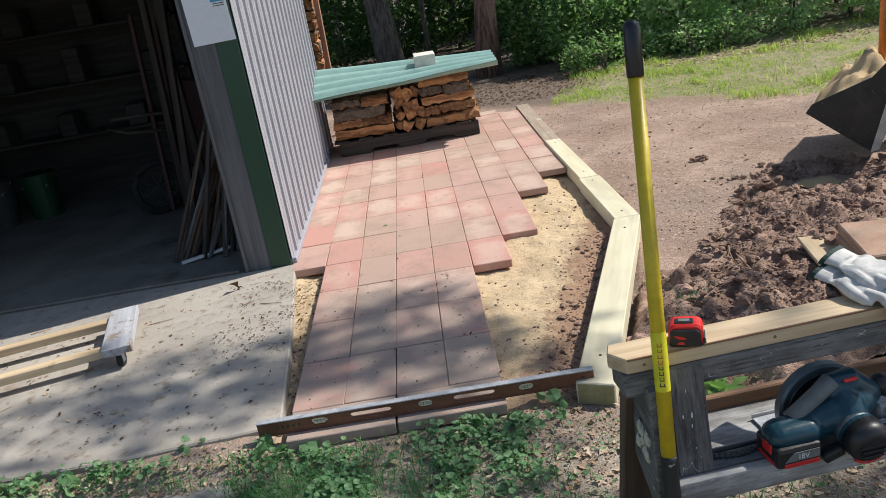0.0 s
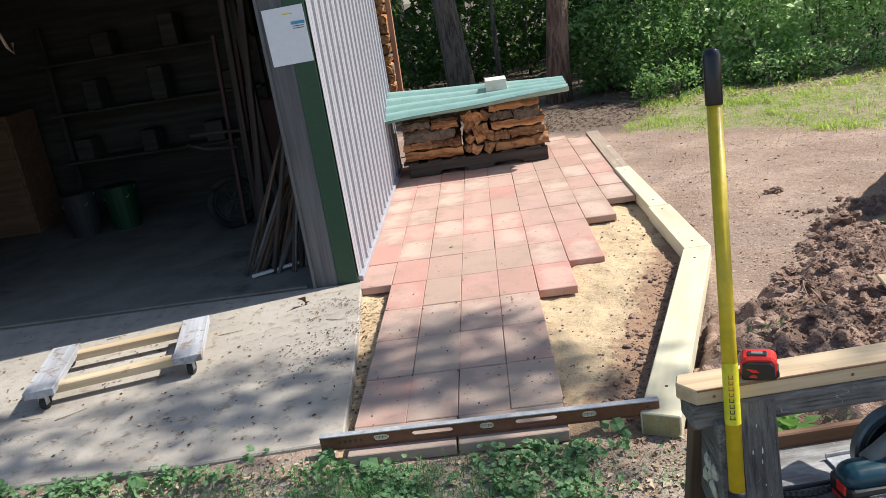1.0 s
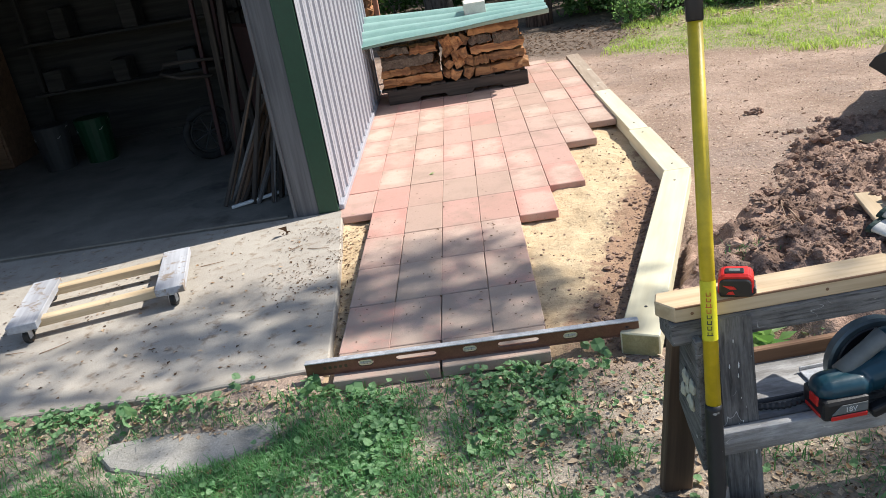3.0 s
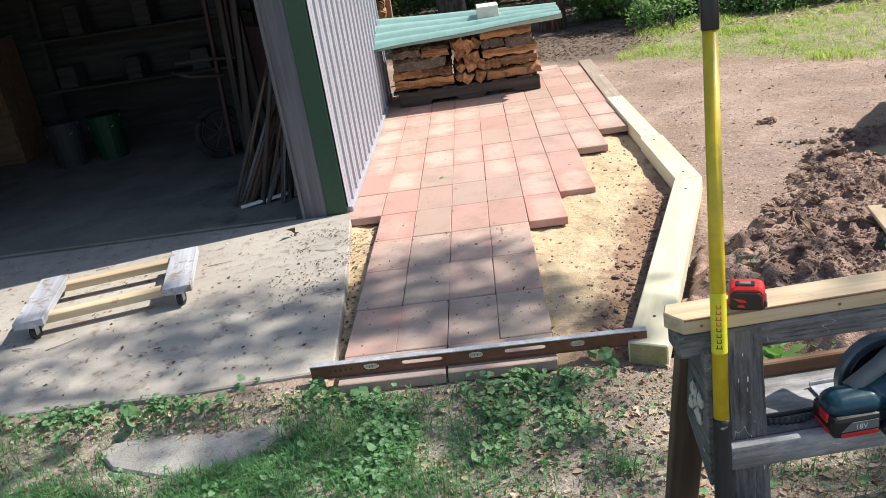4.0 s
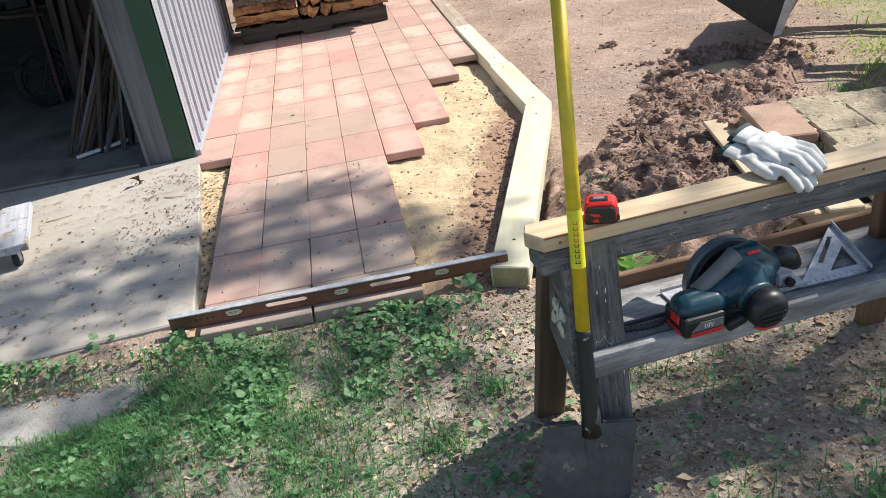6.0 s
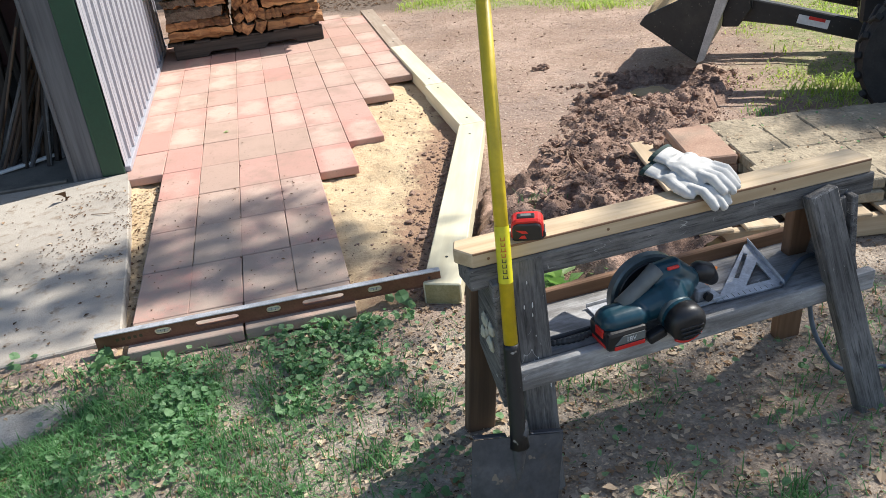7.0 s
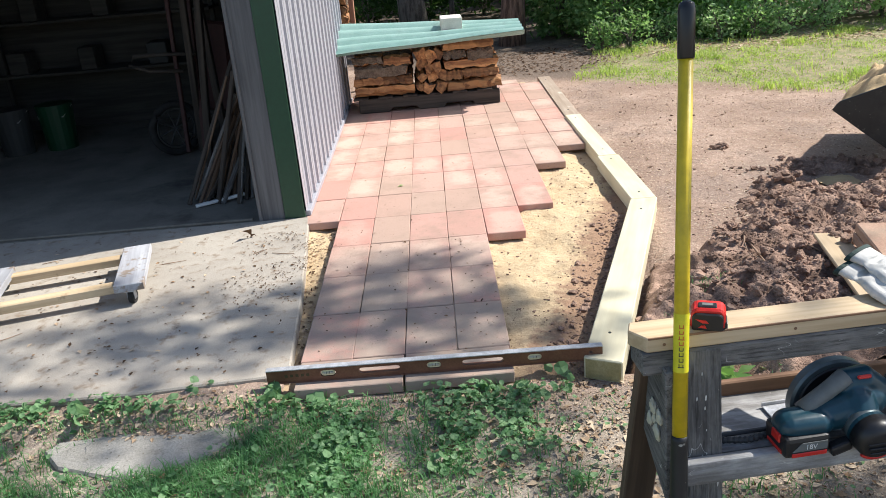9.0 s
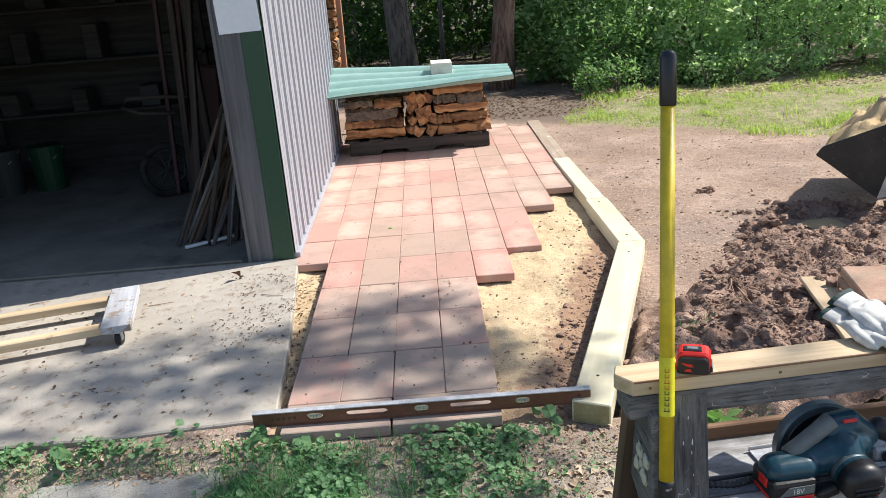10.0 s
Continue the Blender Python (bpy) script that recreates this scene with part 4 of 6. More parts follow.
for k, (fy, fz, s) in enumerate(((-1.084, .398, 1.0), (-1.058, .346, .95), (-1.138, .402, .9), (-1.122, .35, 1.05), (-1.098, .37, .7))):
    part("foam_blob", bm_blob(.007 * s, .021 * s, .02 * s, 3, .45, k * 3.1 + 3, 2.2, (1.075, fy, fz)), M_FOAM, horse, "cured cream foam blob", smooth=True)
board("shelf", on_rail(.1, .055, .292), on_rail(1.08, .055, .292), .25, .016, M_PALEGREY, horse, "silvered plywood shelf", bevel=.002)
board("front_stretcher", (1.115, -1.196, .28), (2.17, -1.1, .28), .032, .062, M_PALEGREY, horse, "worn grey front bar", bevel=.008, wobble=.004)
board("back_stretcher", (1.1, -.925, .305), (2.12, -.847, .305), .022, .07, M_BROWN, horse, "brown back bar")
board("leg_brace", (2.05, -1.07, .53), (2.135, -1.085, .2), .03, .05, M_GREYWOOD, horse, up=(1, 0.05, 0), wobble=.0015)
board("under_strip", (1.3, -1.15, .238), (1.62, -1.12, .238), .035, .02, M_STUD, horse, "pale pine strip")
board("cleat", (1.225, -1.10, .17), (1.225, -1.10, .30), .03, .04, M_GREYWOOD, horse, up=(1, 0, 0))
for k in range(9):
    zz = r.uniform(.02, .53)
    t = (.57 - zz) / .67
    g = r.uniform(.35, 1.0)
    part("paint_fleck", bm_blob(.0013 * g + .0006, .0008, .009 * g ** 2 + .0015, 1, .5, k, 2, (1.173 + .005 * t + r.uniform(-.03, .036), -1.12 - .085 * t - .0194, zz)), M_WHITE, horse)
part("sticker", bm_box(.02, .001, .03, 0, 1, (2.128, -.857, .1), turn=Matrix.Rotation(radians(-18), 4, "X")), M_PAPER, horse, "white printed sticker")

# new stud on the rail
stud = thing("pine_stud", "fresh sawn pine stud lying on the sawhorse", "lumber", tuple(on_rail(0.5, 0, .577)))
L = 1.155
o = [(-L / 2, .005), (-L / 2 + .03, -.0445), (L / 2 - .005, -.0445), (L / 2 - .005, .0445), (-L / 2 + .015, .0445)]
part("stud", bm_prism(o, .038, .003), M_STUD, stud, at=between(on_rail(-.02, 0, .5965), on_rail(-.02 + L, 0, .5965)))
part("waney_edge", bm_box(L - .04, .0035, .006, .001, 1, (.012, -.0436, .0168)), M_BROWN, stud, "dark strip of bark edge", at=between(on_rail(-.02, 0, .5965), on_rail(-.02 + L, 0, .5965)))
for s in (0.05, 0.36, .83):
    p = on_rail(s, -.0448, .596)
    part("knot", bm_tube([p, p - side * .0006], .004, 8), M_BROWN, stud)

# ---- shovel ----
shovel = thing("shovel", "square shovel with yellow shaft and black grip", "shovel", (1.09, -1.28, GZ))
S0, S1 = Vector((1.094, -1.247, .14)), Vector((1.146, -1.031, 1.335))
sd = (S1 - S0).normalized()


def on_shaft(z):
    return S0 + (S1 - S0) * ((z - S0.z) / (S1.z - S0.z))


part("socket", bm_tube([on_shaft(.12), on_shaft(.16), on_shaft(.38), on_shaft(.392)], [.026, .0205, .0195, .0185], 16), M_SOCKET, shovel, "black scuffed socket", smooth=True)
part("shaft", bm_tube([on_shaft(.385), on_shaft(1.225)], [.0172, .0155], 18), M_YELLOW, shovel, smooth=True)
grip = part("grip", bm_tube([on_shaft(1.222), on_shaft(1.225), on_shaft(1.32), on_shaft(1.332), on_shaft(1.337)], [.0165, .0182, .0182, .016, .008], 18), M_BLACK, shovel, "black rubber grip", smooth=True)
part("label", bm_tube([on_shaft(.545), on_shaft(.68)], .0174, 18, cap=False), M_LABELY, shovel, "bright yellow label with dark print", smooth=True)
fwd = (Vector((.67, -2.77, 1.5)) - on_shaft(.6))
fwd = (fwd - sd * fwd.dot(sd)).normalized()
lat = sd.cross(fwd).normalized()
LAB = Matrix((sd, lat, fwd)).transposed().to_4x4()
for k in range(8):
    # eight letter-sized marks: a rounded bowl, some with a tall stem
    p = on_shaft(.562 + k * .0128) + fwd * .0178
    ink = M_INK if k < 4 else M_INKRED
    for dl, w, l in ((-.0042, .0017, .0085), (.0042, .0017, .0085 if k % 3 else .0060)):
        part("printed_bar", bm_box(l, w, .0008, 0, 1), ink, shovel, at=Matrix.Translation(p + lat * dl) @ LAB)
    part("printed_bar", bm_box(.0018, .009 if k not in (0, 5) else .014, .0008, 0, 1), ink, shovel, at=Matrix.Translation(p - sd * .0036) @ LAB)
bm = bmesh.new()
front = []
for j in range(13):
    v = j / 12
    row = []
    for i in range(15):
        u = i / 14 * 2 - 1
        w = .119 - .004 * v
        x = u * w
        z = -.0 - .27 * v - .006 * (1 - v) * u * u
        dish = -.022 * (1 - u * u) * (.4 + .6 * v) + (-.012 * math.exp(-(u / .12) ** 2) * (1 - v))
        row.append((x, -dish * -1, z))
    front.append(row)
for off in (0, .0025):
    vv = [[bm.verts.new((x, yv + off, z)) for x, yv, z in row] for row in front]
    for a, b in zip(vv, vv[1:]):
        for i in range(14):
            bm.faces.new((a[i], a[i + 1], b[i + 1], b[i]))
bmesh.ops.recalc_face_normals(bm, faces=bm.faces[:])
BLADE = Matrix.Translation((1.097, -1.238, .145)) @ pose(0, 0, 0, -11, 10, 0)
part("blade", bm, M_BLADE, shovel, "dark soiled steel blade", at=BLADE, smooth=True)
part("blade_ridge", bm_tube([(0, -.004, .04), (0, -.004, .012), (0, -.006, -.03), (0, -.01, -.09), (0, -.013, -.16)], [.018, .024, .021, .013, .004], 16), M_BLADE, shovel, "forged ridge below the socket", at=BLADE, smooth=True)
for s in (-1, 1):
    part("tread", bm_box(.085, .018, .004, .001, 1, (s * .074, .006, .0)), M_BLADE, shovel, at=BLADE)

# ---- tape measure ----
tape = thing("tape_measure", "red and black tape measure on the stud", "tape measure", (1.194, -1.1, .6155))
TM = pose(1.194, -1.1, .6155, 0, 0, -18.6)


def rounded(x0, z0, x1, z1, r0, r1):
    """Side outline with corner radius r1 above and r0 below."""
    out = []
    for cx, cz, q, a0 in ((x1 - r0, z0 + r0, r0, -90), (x1 - r1, z1 - r1, r1, 0), (x0 + r1, z1 - r1, r1, 90), (x0 + r0, z0 + r0, r0, 180)):
        out += [(cx + q * math.cos(radians(a0 + d)), cz + q * math.sin(radians(a0 + d))) for d in (0, 22, 45, 68, 90)]
    return out


part("case", bm_prism(rounded(-.038, .003, .039, .053, .006, .017), .05, .005, "y"), M_RED, tape, at=TM, smooth=False)
part("front_grip", bm_prism(rounded(-.035, .0, .034, .043, .006, .012), .008, .003, "y"), M_DARK, tape, "black rubber front grip", at=TM @ pose(0, -.027, 0))
part("back_grip", bm_prism(rounded(-.035, .0, .034, .043, .006, .012), .008, .003, "y"), M_DARK, tape, "black rubber back grip", at=TM @ pose(0, .027, 0))
part("foot", bm_box(.07, .05, .006, .002, 1, (.002, 0, .003)), M_DARK, tape, "black rubber foot", at=TM)
part("mouth", bm_box(.01, .04, .02, .003, 1, (.037, -.002, .012)), M_DARK, tape, "black blade mouth", at=TM)
part("top_pad", bm_box(.042, .024, .006, .0025, 1, (-.002, -.006, .0535)), M_DARK, tape, "black lock slider", at=TM)
part("top_label", bm_box(.024, .012, .001, 0, 1, (-.002, -.006, .0569)), M_GREYPLASTIC, tape, at=TM)
part("grip_flash", bm_prism([(-.027, .029), (-.004, .027), (.002, .02), (-.012, .02)], .002, 0, "y"), M_RED, tape, "red grip inlay", at=TM @ pose(0, -.0312, 0))
part("grip_flash", bm_prism([(-.02, .008), (-.002, .007), (-.006, .015), (-.014, .014)], .002, 0, "y"), M_RED, tape, "red grip inlay", at=TM @ pose(0, -.0312, 0))
part("belt_clip", bm_box(.004, .03, .03, .001, 1, (.02, .032, .024), turn=Matrix.Rotation(radians(90), 4, "Z")), M_WORN, tape, "steel belt clip", at=TM)
part("hook", bm_box(.002, .02, .012, 0, 1, (.043, -.002, .006)), M_WORN, tape, "steel end hook", at=TM)

# ---- circular saw ----
saw = thing("circular_saw", "dark teal cordless circular saw on the shelf", "circular saw", (1.5, -1.08, .27), turn=0)
SM = pose(1.535, -1.10, .302, 0, 0, 6) @ Matrix.Scale(.95, 4)      # local x: forward, y: away from the motor


def moulded(name, tubes, mt, parent, at, label="", voxel=.004):
    """Several swollen tubes melted into one smooth casting."""
    bm = bmesh.new()
    for pts, rads in tubes:
        bm_tube(pts, rads, 14, bm)
        for q, rad in ((pts[0], rads[0]), (pts[-1], rads[-1])):
            bm_blob(rad * .98, rad * .98, rad * .98, 2, 0, 0, 1, q, bm)
    ob = part(name, bm, mt, parent, label, at=at, smooth=True)
    rm = ob.modifiers.new("skin", "REMESH")
    rm.mode, rm.voxel_size, rm.use_smooth_shade = "VOXEL", voxel, True
    sm = ob.modifiers.new("relax", "SMOOTH")
    sm.factor, sm.iterations = .5, 4
    return ob


part("base_plate", bm_box(.36, .15, .004, .001, 1, (.03, .06, .004)), M_ALU, saw, "bare aluminium base plate", at=SM)
for e in (-.012, .132):
    part("plate_lip", bm_box(.36, .004, .012, .001, 1, (.03, e, .01)), M_ALU, saw, at=SM)
arc = [(.116 * math.cos(a) - .002, .055 + .116 * math.sin(a)) for a in np.linspace(-.2, math.pi + .35, 26)]
part("blade_guard", bm_prism(arc, .034, .006, "y"), M_GUARD, saw, "grey cast blade guard", at=SM @ pose(0, .062, 0))
low = [(.098 * math.cos(a) - .002, .055 + .098 * math.sin(a)) for a in np.linspace(-.1, math.pi + .2, 22)]
part("guard_face", bm_prism(low, .008, .003, "y"), M_DARK, saw, "dark inner face of the guard", at=SM @ pose(0, .044, 0))
part("guard_hub", bm_tube([(0, .03, .06), (0, .085, .06)], .035, 20), M_GUARD, saw, at=SM)
moulded("body", [([(-.178, -.035, .07), (-.1, -.035, .066), (-.02, -.03, .078), (.055, -.012, .092)], [.034, .037, .047, .047]),
                 ([(-.012, -.002, .142), (.035, -.002, .14), (.085, -.004, .1)], [.031, .04, .036]),
                 ([(.01, -.03, .1), (.005, -.07, .062)], [.045, .043]),
                 ([(-.18, -.055, .068), (-.1, -.055, .068)], [.031, .034])], M_TEAL, saw, SM)
part("handle", bm_tube([(-.012, -.008, .158), (-.05, -.014, .136), (-.1, -.02, .105), (-.128, -.026, .086)], [.0245, .022, .022, .026], 14), M_GREYPLASTIC, saw, "grey rubber rear handle", at=SM, smooth=True)
part("trigger", bm_box(.02, .014, .03, .004, 1, (-.035, -.016, .112), turn=Matrix.Rotation(.5, 4, "Y")), M_RED, saw, "red trigger", at=SM)
batt = part("battery", bm_box(.115, .105, .056, .011, 2, (-.15, -.045, .032)), M_DARK, saw, "black and red battery pack", at=SM)
part("release_button", bm_box(.008, .04, .026, .003, 1, (-.207, -.05, .046)), M_RED, batt, "red release button", at=SM)
part("red_strip", bm_box(.09, .004, .012, .0015, 1, (-.145, -.0975, .012)), M_RED, batt, "red side strip", at=SM)
part("red_strip", bm_box(.004, .07, .01, .0015, 1, (-.2075, -.045, .014)), M_RED, batt, "red side strip", at=SM)
part("grey_badge", bm_prism([(-.19, .022), (-.1, .022), (-.1, .046), (-.165, .046)], .003, .0006, "y"), M_GREYPLASTIC, batt, at=SM @ pose(0, -.0975, 0))
tcu = bpy.data.curves.new("voltage_mark", "FONT")
tcu.body, tcu.size, tcu.extrude = "18V", .019, .0004
tob = bpy.data.objects.new("tmp", tcu)
tme = bpy.data.meshes.new_from_object(tob)
bpy.data.objects.remove(tob)
tme.materials.clear()
part("voltage_mark", tme, M_WHITE, batt, "white voltage lettering", at=SM @ pose(-.157, -.0995, .027, 90, 0, 0))
motor = part("motor_housing", bm_tube([(.004, -.045, .058), (.006, -.075, .056), (.008, -.1, .052)], [.046, .051, .052], 24), M_GUARD, saw, "grey motor housing", at=SM, smooth=True)
part("band", bm_tube([(.0075, -.086, .054), (.008, -.1, .052)], [.0525, .0535], 24), M_TEAL, motor, "teal housing band", at=SM)
part("end_cap", bm_tube([(.008, -.098, .052), (.009, -.13, .048), (.009, -.142, .047), (.009, -.146, .046)], [.0545, .053, .044, .03], 24), M_DARK, motor, "black vented cap", at=SM, smooth=True)
for k in range(5):
    part("vent_rib", bm_box(.07 - .008 * abs(k - 2), .005, .005, .001, 1, (.009, -.146, .022 + k * .013)), M_DARK, motor, at=SM)
flash = [(.009 + .0535 * math.cos(a), -.126, .048 + .0535 * math.sin(a)) for a in np.linspace(-2.3, -.7, 10)]
part("red_ring", bm_tube(flash, .0045, 8), M_RED, motor, "red lower flash", at=SM, smooth=True)
moulded("front_knob", [([(.125, 0, .112), (.15, 0, .1), (.168, 0, .078)], [.03, .031, .022])], M_DARK, saw, SM, "black front knob")
part("knob_arm", bm_tube([(.07, .0, .115), (.125, .0, .108)], .018, 10), M_DARK, saw, at=SM, smooth=True)
part("lock_button", bm_box(.036, .01, .009, .003, 1, (.022, -.033, .166), turn=Matrix.Rotation(.5, 4, "X")), M_RED, saw, "red lock button", at=SM)
part("depth_lever", bm_box(.055, .03, .026, .007, 2, (-.062, -.088, .014), turn=Matrix.Rotation(-.3, 4, "Y")), M_DARK, saw, "black depth lever", at=SM)
part("front_bracket", bm_box(.05, .09, .045, .006, 1, (.145, .04, .028)), M_ALU, saw, "aluminium tilt bracket", at=SM)
part("bracket_screw", bm_tube([(.15, -.01, .03), (.15, -.022, .03)], .013, 12), M_DARK, saw, at=SM)

# ---- speed square, pencil, hose, cords ----
sq = thing("speed_square", "aluminium triangular speed square on the shelf", "square", (1.83, -1.05, .302))
A, B, C = Vector((1.935, -.86, .325)), Vector((1.705, -1.1, .306)), Vector((1.908, -1.09, .306))
ux = (C - B).normalized()
uz = ux.cross(A - B).normalized()
uy = uz.cross(ux)
SQM = Matrix.Translation(B) @ Matrix((ux, uy, uz)).transposed().to_4x4()
flat = SQM.inverted()
a2, c2 = flat @ A, flat @ C
tri = [(0, 0), (c2.x, 0), (a2.x, a2.y)]
mid_ = Vector(((a2.x + c2.x) / 3, a2.y / 3))


def inset(k, dx=0, dy=0, pts=tri):
    return [(mid_.x + (u - mid_.x) * k + dx, mid_.y + (v - mid_.y) * k + dy) for u, v in pts]


plate_with_holes("plate", tri, [inset(.4, .02, -.012), [(a2.x * .42, a2.y * .34), (a2.x * .47, a2.y * .31), (a2.x * .86, a2.y * .74), (a2.x * .82, a2.y * .78)]], .005, M_ALU, sq, SQM)
board("fence", C + uz * .006, A + uz * .006, .006, .022, M_ALU, sq, "raised fence edge", up=tuple(uz))
for k in range(10):
    part("scale_mark", bm_box(.0012, .01 if k % 2 else .016, .0004, 0, 1, (.02 + k * .017, .009, .0036)), M_INK, sq, at=SQM)
pencil = thing("carpenter_pencil", "flat orange carpenter pencil", "pencil", (1.76, -.98, .274))
part("pencil", bm_tube([(1.71, -1.02, .306), (1.80, -.93, .306)], .0045, 6), M_ORANGE, pencil)
hosepts = [(1.19 + .0065 * k, -1.135 + .0006 * k + .006 * math.sin(k * .3), .312) for k in range(40)]
hose = thing("ribbed_hose", "short black ribbed hose on the shelf", "hose", (1.3, -1.13, .272))
part("hose", bm_tube(hosepts, [.009 if k % 2 else .0068 for k in range(40)], 10), M_HOSE, hose)
hose2 = [(1.17 + .02 * k, -1.11 + .002 * k, .31) for k in range(14)]
part("inner_cord", bm_tube(hose2, .006, 8), M_HOSE, hose)


def cord(name, pts, rad, mt, label):
    cu = bpy.data.curves.new(name, "CURVE")
    cu.dimensions, cu.bevel_depth, cu.bevel_resolution = "3D", rad, 3
    sp = cu.splines.new("BEZIER")
    sp.bezier_points.add(len(pts) - 1)
    for bp, p in zip(sp.bezier_points, pts):
        bp.co, bp.handle_left_type, bp.handle_right_type = p, "AUTO", "AUTO"
    tmp = bpy.data.objects.new("tmp", cu)
    me = bpy.data.meshes.new_from_object(tmp)
    bpy.data.objects.remove(tmp)
    me.materials.clear()
    me.materials.append(mt)
    return tagged(part(name, me, mt, smooth=True), label, "cable")


cord("power_cord", [(1.9, -1.09, .309), (1.95, -1.05, .31), (2.03, -1.0, .32), (2.09, -.97, .29), (2.07, -1.0, .14), (2.1, -1.03, .02), (2.19, -1.04, GZ + .012), (2.3, -1.06, GZ + .012), (2.5, -1.2, GZ + .012)], .007, M_CORD, "dark cord hanging from the shelf to the ground")

# ---- gloves ----
def glove(name, at, label, curl):
    """A limp leather glove: flat palm, four fingers side by side that droop, thumb tucked along the side, open cuff."""
    bm = bmesh.new()
    bm_blob(.058, .052, .018, 3, .12, curl, 1.5, (.0, 0, 0), bm)
    bm_blob(.055, .05, .02, 3, .12, curl + 2, 1.5, (-.055, 0, .003), bm)
    for k, (yy, ln) in enumerate(((-.035, .066), (-.0118, .082), (.0118, .08), (.034, .064))):
        drop = .012 + .02 * curl + .004 * (k % 2)
        bm_tube([(.02, yy, .002), (.035 + ln * .4, yy * 1.06, .006), (.035 + ln * .8, yy * 1.04, -drop * .5), (.035 + ln, yy, -drop), (.039 + ln, yy, -drop - .004)], [.0145, .0135, .0125, .0115, .006], 10, bm)
    bm_tube([(-.045, -.032, .0), (-.01, -.05, -.002), (.03, -.054, -.008), (.05, -.051, -.012)], [.016, .0145, .0125, .007], 10, bm)
    bm_tube([(-.08, 0, .002), (-.1, 0, .003), (-.125, 0, .006)], [.04, .043, .047], 16, bm)
    for v in bm.verts:
        if v.co.x < -.06:
            v.co.z = v.co.z * .42 + .002
        v.co += noise.noise_vector(v.co * 20 + Vector((curl, 0, 0))) * .004
    ob = part("leather", bm, M_GLOVE, None, at=at, smooth=True)
    rm = ob.modifiers.new("skin", "REMESH")
    rm.mode, rm.voxel_size, rm.use_smooth_shade = "VOXEL", .003, True
    sm = ob.modifiers.new("relax", "SMOOTH")
    sm.factor, sm.iterations = .5, 2
    g = thing(name, label, "glove", tuple(at.translation), "pair of work gloves")
    ob.parent = g
    ob.matrix_parent_inverse = WORLD[g.name].inverted()
    hem = bm_tube([(-.119, 0, .005), (-.131, 0, .007)], [.0485, .0495], 20)
    for v in hem.verts:
        v.co.z = v.co.z * .44 + .002
    part("hem", hem, M_HEM, g, "dark green cuff hem", at=at)
    return g


glove("work_glove", pose(1.652, -1.03, .637, 0, 5, -60) @ Matrix.Scale(.93, 4), "white leather work glove draped on the stud", 1.0)
glove("work_glove", pose(1.684, -1.015, .662, 4, 7, -60) @ Matrix.Scale(.93, 4), "white leather work glove lying on the other glove", .5)

# ---- stack of pavers on a pallet ----
pallet = thing("pallet", "pale wooden pallet under spare pavers", "pallet", (2.75, .3, -.05))
PT = pose(2.727, .105, -.05, 0, 0, -10)


def at_pallet(x, y, z):
    return PT @ Vector((x, y, z))


for yy in (-.46, 0, .46):
    board("stringer", at_pallet(-.5, yy, .045), at_pallet(.6, yy, .045), .04, .085, M_PALLET, pallet)
for k in range(7):
    board("deck_board", at_pallet(-.47 + k * .175, -.5, .1), at_pallet(-.47 + k * .175, .52, .1), .13, .018, M_PALLET, pallet)
M_DUSTY = grainy("sand-dusted paver", (0.27, 0.22, 0.15), (0.4, 0.33, 0.23), 6.0, 45.0, 0.95, 0.01, dark=(0.2, 0.15, 0.1), vary=.2)
spare = bpy.data.meshes.new("spare_paver")
pb = bm_box(.199, .399, .046, .006, 1)
pb.to_mesh(spare)
pb.free()
spare.materials.append(M_DUSTY)
# first column recoloured red-brown; the step paints a shadow's edge
spare_red = spare.copy()
spare_red.materials.clear()
M_BROWNPAVER = grainy("brown red paver", (0.33, 0.2, 0.14), (0.43, 0.28, 0.2), 8.0, 120.0, 0.92, 0.002, dark=(0.3, 0.22, 0.16))
spare_red.materials.append(M_BROWNPAVER)
for lay in range(2):
    for cx in range(5):
        for cy in range(2):
            if cx == 0 and cy == 0:
                continue
            m = PT @ pose(-.3 + cx * .206 + rng.uniform(-.006, .006), -.21 + cy * .405 + rng.uniform(-.01, .01), .133 + lay * .047, 0, 0, rng.uniform(-2, 2))
            tagged(part("spare_paver", spare if cx else spare_red, M_DUSTY if cx else M_BROWNPAVER, at=m), "sand-dusted concrete paver stacked on the pallet" if cx else "red-brown concrete paver on the pallet, tinted up to a shadow edge", "paver", "spare pavers")

dust = sheet("loose_sand", np.arange(-.36, .66, .01), np.arange(-.4, .42, .01), lambda X, Y: .2 + .03 * (fbm(X, Y, 5, 4, 77) - .45) * smooth(fbm(X, Y, 3, 3, 78), .3, .6) + .022 * (fbm(X, Y, 28, 3, 76) - .5), M_DUSTY, lambda x, y: (fbm(x, y, 4, 3, 79) > .28) & (x > -.22 + .1 * (fbm(x, y, 6, 3, 80) - .5)))
dust.matrix_basis = PT
tagged(dust, "loose sand and dirt spilled over the pavers", "sand", kind="stuff")

# ---- tractor with loader bucket ----
tractor = thing("tractor", "small dark tractor with a loader bucket of sand", "tractor", (4.2, 1.0, -.05))
bucket_o = [(-.345, .23), (-.31, .28), (.0, .42), (.09, .52), (.13, .5), (.12, .36), (.045, .017), (0, 0), (-.16, .105)]
TB = pose(3.171, 1.672, .1, 0, 0, -38)
bk = part("bucket", bm_prism(bucket_o, .025, .004, "y"), M_TRACTOR, tractor, "dark bucket side plate", at=TB)
part("bucket_side", bm_prism(bucket_o, .025, .004, "y"), M_TRACTOR, bk, at=TB @ pose(0, 1.1, 0))
